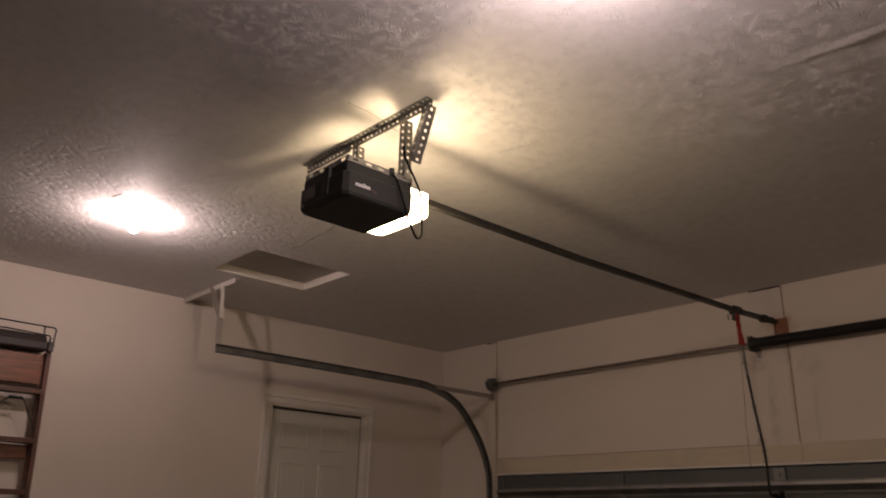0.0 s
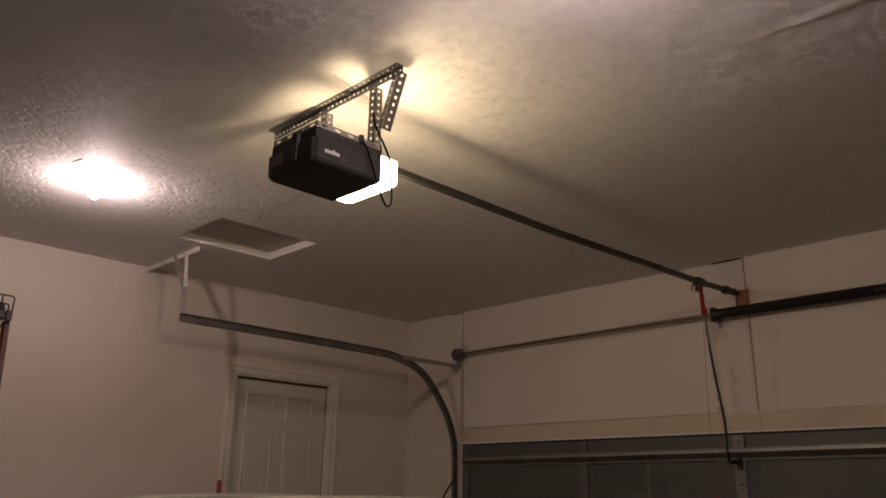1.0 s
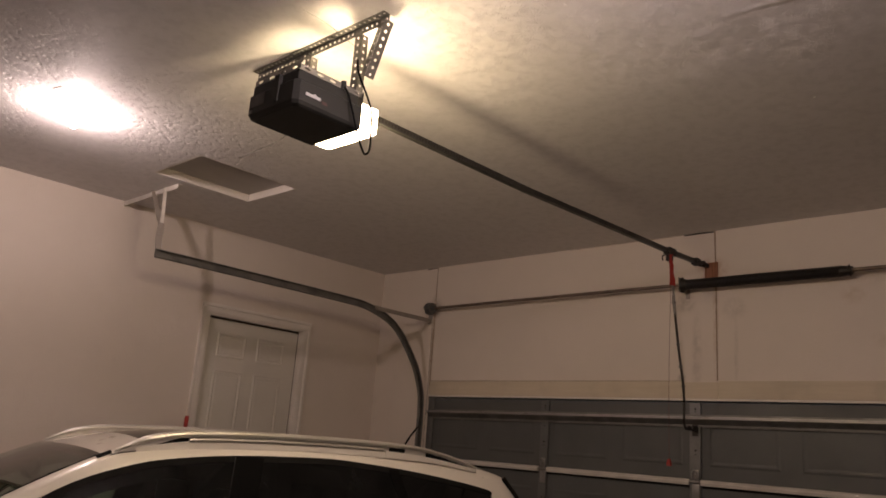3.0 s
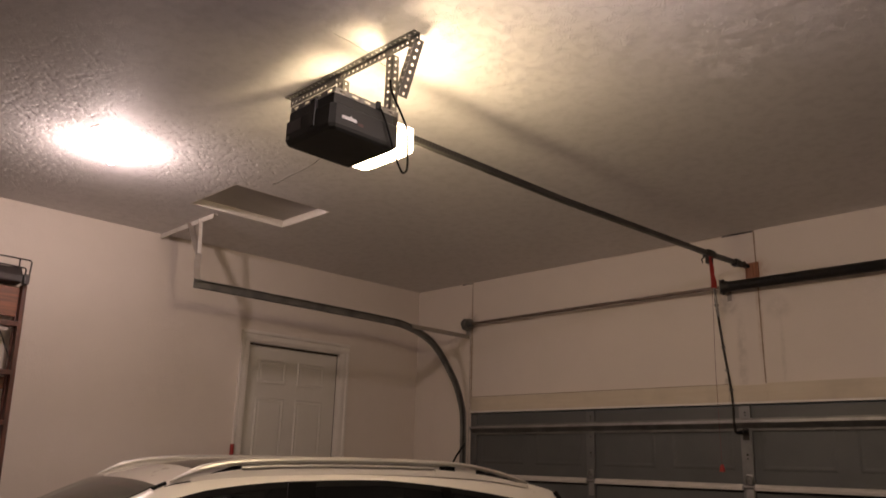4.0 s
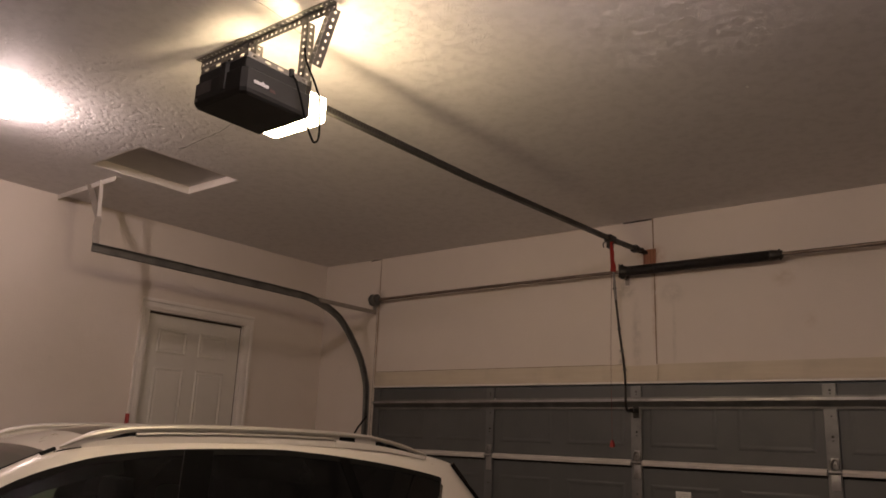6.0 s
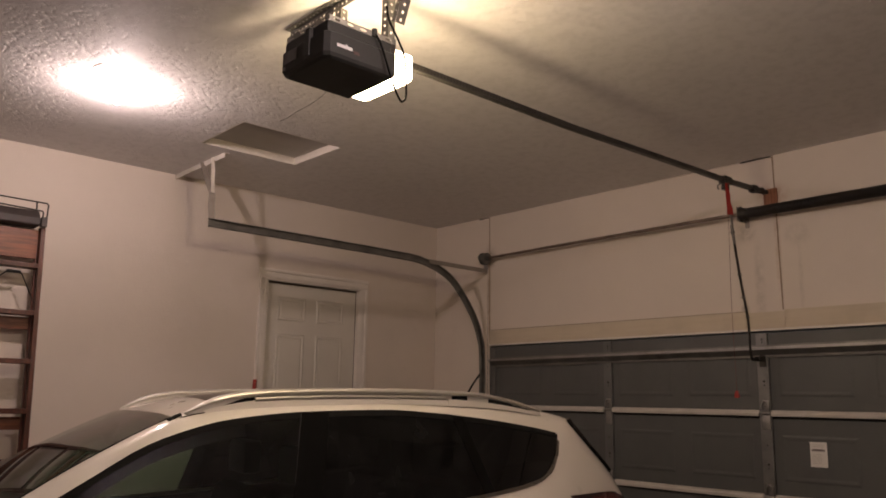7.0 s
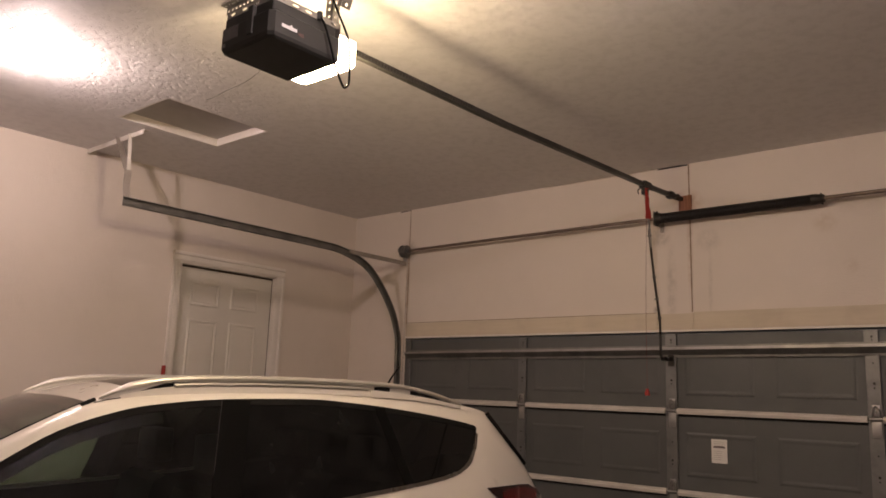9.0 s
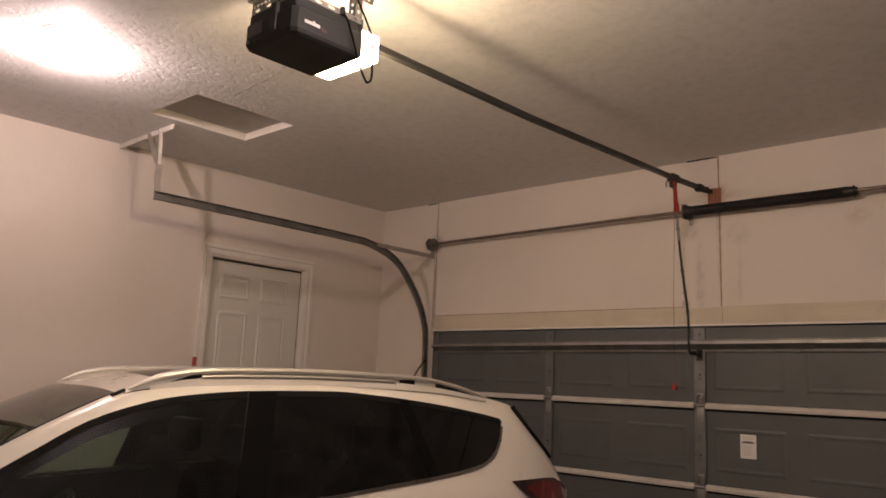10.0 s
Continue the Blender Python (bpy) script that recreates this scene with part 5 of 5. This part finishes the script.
def shell(bm, want, inset=0.0, sides=(-1, 1), span=None, lift=0.0):
    grid = {}
    for i, y in enumerate(STATIONS):
        sec = section(y, inset)
        for j, (w, z) in enumerate(sec):
            for s in sides:
                if j == len(sec) - 1 and len(sides) == 2:
                    grid[i, j, 1] = grid.get((i, j, 1)) or (CX, y, z)
                    grid[i, j, -1] = grid[i, j, 1]
                else:
                    grid[i, j, s] = (CX + s * (w + lift), y, z)
    verts = {}

    def vert(key):
        p = grid[key]
        k = (round(p[0], 5), round(p[1], 5), round(p[2], 5))
        if k not in verts:
            verts[k] = bm.verts.new(p)
        return verts[k]
    for i in range(len(STATIONS) - 1):
        ym = (STATIONS[i] + STATIONS[i + 1]) / 2
        if span and not span[0] < ym < span[1]:
            continue
        for j in range(NROW - 1):
            if kind_of(i, j) != want:
                continue
            for s in sides:
                f = []
                for key in ((i, j, s), (i + 1, j, s), (i + 1, j + 1, s), (i, j + 1, s)):
                    v = vert(key)
                    if v not in f:
                        f.append(v)
                if len(f) >= 3:
                    bm.faces.new(f if s > 0 else f[::-1])
    return bm


def ring_of(bm, k, seg=12):
    bm.verts.ensure_lookup_table()
    return [bm.verts[q] for q in range(k * seg, k * seg + seg)]


def side_strip(bm, pts_low, pts_high, s, lift, thick=0.004):
    """A strip on the car's side between two lists of (y, z)."""
    def at(y, z, up):
        return (CX + s * (plan(y) * side_w(z) + up), y, z)
    rows = [[bm.verts.new(at(*a, lift)), bm.verts.new(at(*b, lift)), bm.verts.new(at(*b, lift - thick)), bm.verts.new(at(*a, lift - thick))] for a, b in zip(pts_low, pts_high)]
    for u, v in zip(rows, rows[1:]):
        for k in range(4):
            bm.faces.new((u[k], u[(k + 1) % 4], v[(k + 1) % 4], v[k]))
    bm.faces.new(rows[0])
    bm.faces.new(rows[-1][::-1])
    return bm


def car():
    t = thing("car", (0, -2.85, 0), "white crossover car with roof rails and dark windows", "car")
    bm = bmesh.new()
    shell(bm, "body")
    # Close the ends.
    for i in (0, len(STATIONS) - 1):
        sec = section(STATIONS[i])
        loop = [(CX + w, z) for w, z in sec] + [(CX - w, z) for w, z in sec[-2::-1]]
        bm.faces.new([bm.verts.new((x, STATIONS[i], z)) for x, z in loop])
    bmesh.ops.remove_doubles(bm, verts=bm.verts, dist=0.0004)
    body = part("body", bm, PAINT, t, "white painted body shell", True)
    bm = bmesh.new()
    shell(bm, "body", inset=0.022, span=(-4.2, -0.72))
    part("headliner", bm, LINER, t, "dark cabin lining", True)
    bm = bmesh.new()
    box(bm, (CX - 0.78, -4.85, 0.20), (CX + 0.78, -0.80, 0.34))
    part("floor_pan", bm, CABIN, t)
    bm = bmesh.new()
    part("windshield", shell(bm, "windshield"), WINDSHIELD, t, "greenish windshield", True)
    bm = bmesh.new()
    part("shade_band", shell(bm, "frit"), SHADEBAND, t, "darker band along the windshield top", True)
    bm = bmesh.new()
    part("cowl", shell(bm, "cowl"), SEAL, t, "black plastic cowl under the windshield", True)
    bm = bmesh.new()
    part("rear_window", shell(bm, "rear"), PRIVACY, t, "dark tailgate window", True)
    bm = bmesh.new()
    part("roof_glass", shell(bm, "roofglass"), ROOFGLASS, t, "dark roof glass", True)
    for s in (1, -1):
        bm = bmesh.new()
        part("front_door_glass", shell(bm, "side", sides=(s,), span=(-4.2, B_POST)), FRONTGLASS, t, "lightly tinted front window", True)
        bm = bmesh.new()
        part("rear_door_glass", shell(bm, "side", sides=(s,), span=(B_POST, C_POST)), PRIVACY, t, "dark privacy glass", True)
        bm = bmesh.new()
        part("quarter_glass", shell(bm, "side", sides=(s,), span=(C_POST, -1.1)), PRIVACY, t, "dark privacy glass", True)
        # Black pillar covers.
        for y0, y1, lean in ((-2.777, -2.64, -0.11), (-1.845, -1.785, 0.10)):
            bm = bmesh.new()
            n = 8
            lo, hi = [], []
            for k in range(n + 1):
                f = k / n
                ya, yb = y0 + lean * (0.5 - f), y1 + lean * (0.5 - f)
                zl, zt = win_low((y0 + y1) / 2), win_top((y0 + y1) / 2)
                z = zl + (zt - zl) * f
                lo.append((ya, z))
                hi.append((yb, z))
            side_strip(bm, lo, hi, s, 0.004)
            part("pillar_cover", bm, PILLARBLACK, t, "black pillar cover")
            if y0 < -2.5:
                bm = bmesh.new()
                side_strip(bm, [(y - 0.002, z) for y, z in lo[3:]], [(y + 0.0005, z) for y, z in lo[3:]], s, 0.0055)
                part("pillar_edge", bm, TAILGREY, t, "thin bright edge of the door pillar")
        # Seal over the glass and bright strip under it.
        ys = [-4.06 + 0.06 * k for k in range(50)]
        ys = [y for y in ys if y < -1.225] + [-1.222]
        bm = bmesh.new()
        side_strip(bm, [(y, win_top(y) - 0.024) for y in ys], [(y, win_top(y) + 0.004) for y in ys], s, 0.003)
        part("upper_seal", bm, SEAL, t, "black window seal")
        bm = bmesh.new()
        inner = [y for y in ys if y < -2.95]
        side_strip(bm, [(y, max(win_low(y), win_top(y) - 0.075 * min(1.0, (y + 4.06) / 0.2) - 0.002)) for y in inner], [(y, win_top(y)) for y in inner], s, -0.030)
        part("pillar_trim", bm, SEAL, t, "dark inner trim of the front pillar")
        bm = bmesh.new()
        low = [-4.06 + 0.06 * k for k in range(47)]
        low = [y for y in low if y < -1.43] + [-1.42, -1.38, -1.35, -1.32, -1.29, -1.26, -1.24, -1.225]
        side_strip(bm, [(y + (0.012 if y > -1.36 else 0.0), win_low(y) - (0.014 if y < -1.30 else 0.008)) for y in low], [(y, win_low(y) + 0.003) for y in low], s, 0.005)
        part("window_trim", bm, CHROME, t, "dull bright strip under the windows", True)
        # Roof rail: lifted bar with feet.
        x = CX + s * 0.600
        bm = bmesh.new()
        pts = smooth_line([(x, -3.236, 1.580), (x, -3.17, 1.611), (x, -3.09, 1.640), (x, -2.924, 1.667), (x, -2.563, 1.684), (x, -2.092, 1.688), (x, -1.74, 1.679), (x, -1.552, 1.656), (x, -1.42, 1.630), (x, -1.275, 1.594)], 5)
        tube(bm, pts, 0.023, 12, 0.015, (0, 0, 1))
        # The bar runs out to a point at the nose and thins at the tail.
        for k, p in enumerate(pts):
            f = min(1.0, 0.25 + 0.75 * k / 9, 0.55 + 0.45 * (len(pts) - 1 - k) / 6)
            flat = 1.0 - 0.3 * min(1.0, max(0.0, (p.y + 1.95) / 0.25))
            for v in ring_of(bm, k):
                v.co = p + (v.co - p) * f
                v.co.z = p.z + (v.co.z - p.z) * flat + 0.015 * (1.0 - flat)
        rail = part("roof_rail", bm, RAILPAINT, t, "silver roof rail", True)
        def under(y):
            return min(pts, key=lambda p: abs(p.y - y)).z - 0.006
        # Front foot, a blade that runs out to a point along the bar.
        bm = bmesh.new()
        ys = [-3.225 + 0.030 * k for k in range(11)]
        prism(bm, [(-3.225, shoulder(-3.225) - 0.02), (-3.12, shoulder(-3.12) - 0.02), (-3.09, shoulder(-3.09) + 0.006), (-2.99, shoulder(-2.99) + 0.030)] + [(y, max(under(y), shoulder(y) - 0.01)) for y in ys[::-1]], x - 0.008, x + 0.010, "x")
        part("rail_foot", bm, RAILPAINT, rail)
        for ya, yb in ((-1.775, -1.640), (-1.345, -1.290)):
            bm = bmesh.new()
            ys = [ya + (yb - ya) * k / 10 for k in range(11)]
            prism(bm, [(y, shoulder(y) - 0.02) for y in ys] + [(y, max(under(y), shoulder(y) - 0.01)) for y in ys[::-1]], x - 0.008, x + 0.008, "x")
            part("rail_foot", bm, RAILPAINT, rail)
        # Lower bar under the long middle of the rail.
        bm = bmesh.new()
        ys = [-2.935 + 0.06 * k for k in range(18)]
        tube(bm, [(x + s * 0.006, y, under(y) - 0.019) for y in ys], 0.013, 10, 0.0085, (0, 0, 1))
        part("lower_bar", bm, RAILPAINT, rail, smooth=True)
        # Black pieces fill the open gaps under the rail to paint their shade.
        for ya, yb, mat, out, lift in ((-3.14, -2.93, SEAL, 0.004, None), (-3.16, -2.93, PAINT, 0.012, (0.003, 0.019)), (-2.93, -1.87, PAINT, 0.012, None),
                                       (-1.87, -1.775, SEAL, 0.004, None), (-1.64, -1.345, SEAL, 0.004, None), (-1.90, -1.66, PAINT, 0.014, (0.016, 0.010)), (-1.66, -1.28, PAINT, 0.013, (0.008, -0.004))):
            bm = bmesh.new()
            ys = [ya + (yb - ya) * k / 16 for k in range(17)]
            hi = []
            for k, y in enumerate(ys):
                if lift:
                    z = shoulder(y) + lift[0] + (lift[1] - lift[0]) * k / 16
                else:
                    z = under(y) - (0.031 if mat is PAINT else 0.003)
                hi.append((y, max(z, shoulder(y) - 0.012)))
            prism(bm, [(y, shoulder(y) - 0.02) for y in ys] + hi[::-1], *sorted((x - s * 0.001, x + s * out)), "x")
            part("rail_base", bm, mat, rail, "black filler for the shaded gap under the rail" if mat is SEAL else "white base under the rail")
        # Inner wall of the rail.
        bm = bmesh.new()
        ys = [-3.18 + 0.1 * k for k in range(19)]
        prism(bm, [(y, shoulder(y) - 0.02) for y in ys] + [(y, max(under(y) - 0.002, shoulder(y) - 0.012)) for y in ys[::-1]], *sorted((x - s * 0.012, x - s * 0.002)), "x")
        part("rail_wall", bm, RAILPAINT, rail)
        # Seal where the rail's foot meets the roof, and the notch at the windshield's corner.
        bm = bmesh.new()
        tube(bm, [(x + s * 0.013, y, shoulder(y) - 0.010) for y in [-3.26 + 0.035 * k for k in range(4)]], 0.0022, 6)
        part("roof_ditch_seal", bm, SEAL, t)
        bm = bmesh.new()
        tube(bm, [(CX + s * (plan(y) * (side_w(shoulder(y)) - 0.045) + 0.004), y, shoulder(y) + (0.001 if s > 0 else -0.012)) for y in (-3.306, -3.288, -3.27, -3.252)], 0.009, 6)
        part("corner_seal", bm, SEAL, t)
        bm = bmesh.new()
        edge = [-1.055, -1.03, -0.98, -0.93, -0.88, -0.83, -0.795]
        tube(bm, [(CX + s * (plan(y) * (side_w(shoulder(y)) - 0.045) - 0.002), y, shoulder(y) + 0.004) for y in edge], 0.020, 8)
        part("rear_glass_edge", bm, TRIMBLACK, t, "black edge of the tailgate window")
        bm = bmesh.new()
        edge = [-4.14 + 0.07 * k for k in range(13)]
        tube(bm, [(CX + s * section(y)[ROW_CROWN + 1][0], y, section(y)[ROW_CROWN + 1][1] - (0.0 if s > 0 else 0.006)) for y in edge], 0.0045, 6)
        part("windshield_seal", bm, SEAL, t, "black windshield edge moulding")
        # Tail lamp wrapped round the corner.
        def quad(a, b, c, d, n=10, m=4):
            lo = [tuple(a[q] + (b[q] - a[q]) * k / n for q in (0, 1)) for k in range(n + 1)]
            hi = [tuple(d[q] + (c[q] - d[q]) * k / n for q in (0, 1)) for k in range(n + 1)]
            return lo, hi
        bm = bmesh.new()
        lo = [(-1.236, 1.158), (-1.18, 1.115), (-1.118, 1.068), (-1.05, 1.045), (-0.95, 1.035), (-0.86, 1.015), (-0.76, 0.99), (-0.68, 0.97)]
        hi = [(-1.236, 1.166), (-1.18, 1.167), (-1.118, 1.168), (-1.05, 1.169), (-0.95, 1.170), (-0.86, 1.165), (-0.76, 1.13), (-0.68, 1.08)]
        side_strip(bm, lo, hi, s, 0.007, 0.02)
        lampset = part("tail_lamp", bm, TAILDARK, t, "dark red tail lamp", True)
        bm = bmesh.new()
        lo = [(-1.13, 1.115), (-1.07, 1.082), (-1.0, 1.068), (-0.9, 1.055), (-0.80, 1.03)]
        hi = [(-1.12, 1.140), (-1.06, 1.150), (-1.0, 1.153), (-0.9, 1.152), (-0.80, 1.13)]
        side_strip(bm, lo, hi, s, 0.010, 0.006)
        part("red_lens", bm, TAILRED, lampset, "bright red lens", True)
        bm = bmesh.new()
        lo, hi = quad((-0.795, 1.03), (-0.74, 1.01), (-0.74, 1.09), (-0.795, 1.115), 3)
        side_strip(bm, lo, hi, s, 0.010, 0.006)
        part("clear_lens", bm, CLEARLENS, lampset, "pale reversing lens", True)
        # Head lamp.
        bm = bmesh.new()
        lo, hi = quad((-5.05, 0.66), (-4.6, 0.84), (-4.6, 0.90), (-5.05, 0.76))
        side_strip(bm, lo, hi, s, 0.006, 0.02)
        part("head_lamp", bm, CLEARLENS, t, "clear head lamp", True)
        # Door mirror.
        bm = bmesh.new()
        ball(bm, (CX + s * 1.005, -3.785, 1.155), 0.1, (1.05, 0.62, 0.78), 16)
        mir = part("door_mirror", bm, PAINT, t, "white door mirror", True)
        bm = bmesh.new()
        tube(bm, [(CX + s * 0.84, -3.83, 1.065), (CX + s * 0.96, -3.80, 1.12)], 0.03, 10, 0.018)
        part("mirror_stalk", bm, TRIMBLACK, mir)
        # Lower cladding and door handles.
        ys = [-4.8 + 0.16 * k for k in range(25)]
        bm = bmesh.new()
        side_strip(bm, [(y, bottom(y) + 0.01) for y in ys], [(y, 0.42) for y in ys], s, 0.012, 0.02)
        part("sill_cladding", bm, TRIMBLACK, t, "black lower cladding")
        for y in (-3.0, -2.0):
            bm = bmesh.new()
            xh = CX + s * (side_w(0.99) + 0.022)
            tube(bm, [(xh - s * 0.02, y - 0.09, 0.985), (xh, y - 0.07, 0.99), (xh, y + 0.07, 0.995), (xh - s * 0.02, y + 0.09, 0.995)], 0.011, 8)
            part("door_handle", bm, PAINT, t, "white door handle", True)
        # Wheels.
        for y in (-4.18, -1.49):
            xo = CX + s * 0.905
            bm = bmesh.new()
            disc(bm, (CX + s * 0.865, y, 0.40), (1, 0, 0), 0.405, 0.105, 40)
            part("wheel_arch", bm, TRIMBLACK, t, "black wheel arch lining")
            bm = bmesh.new()
            tube(bm, [(CX + s * 0.81, y + 0.29 * math.cos(a), 0.35 + 0.29 * math.sin(a)) for a in [2 * math.pi * k / 40 for k in range(41)]], 0.06, 10, 0.11, (1, 0, 0), False)
            wheel = part("wheel", bm, TYRE, t, "black tyre", True)
            bm = bmesh.new()
            disc(bm, (CX + s * 0.875, y, 0.35), (1, 0, 0), 0.05, 0.05, 16)
            for k in range(5):
                a = 2 * math.pi * k / 5
                for da in (-0.12, 0.12):
                    tube(bm, [(CX + s * 0.885, y + 0.04 * math.cos(a), 0.35 + 0.04 * math.sin(a)), (CX + s * 0.89, y + 0.235 * math.cos(a + da), 0.35 + 0.235 * math.sin(a + da))], 0.016, 6)
            tube(bm, [(CX + s * 0.88, y + 0.24 * math.cos(a), 0.35 + 0.24 * math.sin(a)) for a in [2 * math.pi * k / 36 for k in range(37)]], 0.016, 8, None, (1, 0, 0), False)
            part("rim", bm, ALLOY, wheel, "silver alloy rim", True)
    # Front face.
    bm = bmesh.new()
    box(bm, (CX - 0.5, -5.115, 0.50), (CX + 0.5, -5.09, 0.68), 0.006)
    part("grille", bm, TRIMBLACK, t, "black grille")
    # Aerial on the roof's tail.
    bm = bmesh.new()
    tube(bm, [(CX, -1.37, crown(-1.37) - 0.01), (CX, -1.31, 1.74), (CX, -1.25, 1.812)], 0.006, 8)
    ball(bm, (CX, -1.375, crown(-1.375)), 0.03, (0.8, 1.4, 0.6), 10)
    part("aerial", bm, TRIMBLACK, t, "short black roof aerial", True)
    # Wipers at the windshield's foot.
    for dx in (0.15, 0.62):
        bm = bmesh.new()
        tube(bm, [(CX + dx, -4.20, 1.07), (CX + dx - 0.2, -4.13, 1.12), (CX + dx - 0.52, -4.10, 1.145)], 0.009, 6)
        part("wiper", bm, TRIMBLACK, t, "black wiper arm")
    # Cabin: dash, wheel, seats.
    bm = bmesh.new()
    prism(bm, [(-4.20, 0.72), (-4.20, 1.0), (-3.95, 1.03), (-3.74, 1.04), (-3.62, 0.99), (-3.58, 0.84), (-3.68, 0.66)], CX - 0.70, CX + 0.70, "x")
    part("dashboard", bm, CABIN, t, "charcoal dashboard")
    bm = bmesh.new()
    c = Vector((CX + 0.36, -3.43, 0.98))
    tube(bm, [c + Vector((0.185 * math.cos(a), 0.07 * math.sin(a), 0.17 * math.sin(a))) for a in [2 * math.pi * k / 28 for k in range(29)]], 0.015, 8, None, None, False)
    tube(bm, [c, c + Vector((0, -0.2, -0.06))], 0.04, 10)
    tube(bm, [c - Vector((0.18, 0, 0)), c + Vector((0.18, 0, 0))], 0.02, 8)
    part("steering_wheel", bm, CABIN, t, smooth=True)
    for x, y in ((0.36, -2.80), (-0.36, -2.80), (0.40, -1.95), (-0.40, -1.95), (0.0, -1.95)):
        w = 0.25 if y < -2.5 else 0.20
        bm = bmesh.new()
        box(bm, (CX + x - w, y - 0.55, 0.50), (CX + x + w, y - 0.02, 0.66), 0.05)
        prism(bm, [(y - 0.04, 0.58), (y + 0.09, 0.58), (y + 0.24, 1.16), (y + 0.17, 1.19), (y + 0.11, 1.16)], CX + x - w + 0.02, CX + x + w - 0.02, "x")
        seat = part("seat", bm, CABIN, t, "charcoal cloth seat")
        bm = bmesh.new()
        box(bm, (CX + x - 0.13, y + 0.14, 1.24), (CX + x + 0.13, y + 0.245, 1.42), 0.035)
        part("headrest", bm, CABIN, seat, smooth=True)
    bm = bmesh.new()
    tube(bm, [(CX, -3.37, 1.52), (CX, -3.42, 1.46)], 0.012, 8)
    box(bm, (CX - 0.12, -3.425, 1.42), (CX + 0.12, -3.395, 1.49), 0.012)
    part("rear_view_mirror", bm, TRIMBLACK, t, smooth=True)
    # Parked a few degrees askew, nose towards the left wall.
    t.matrix_basis = pose(2.3934, -0.3577, 0, 0, 0, -8.5) @ Matrix.Translation((0, -2.85, 0))


car()
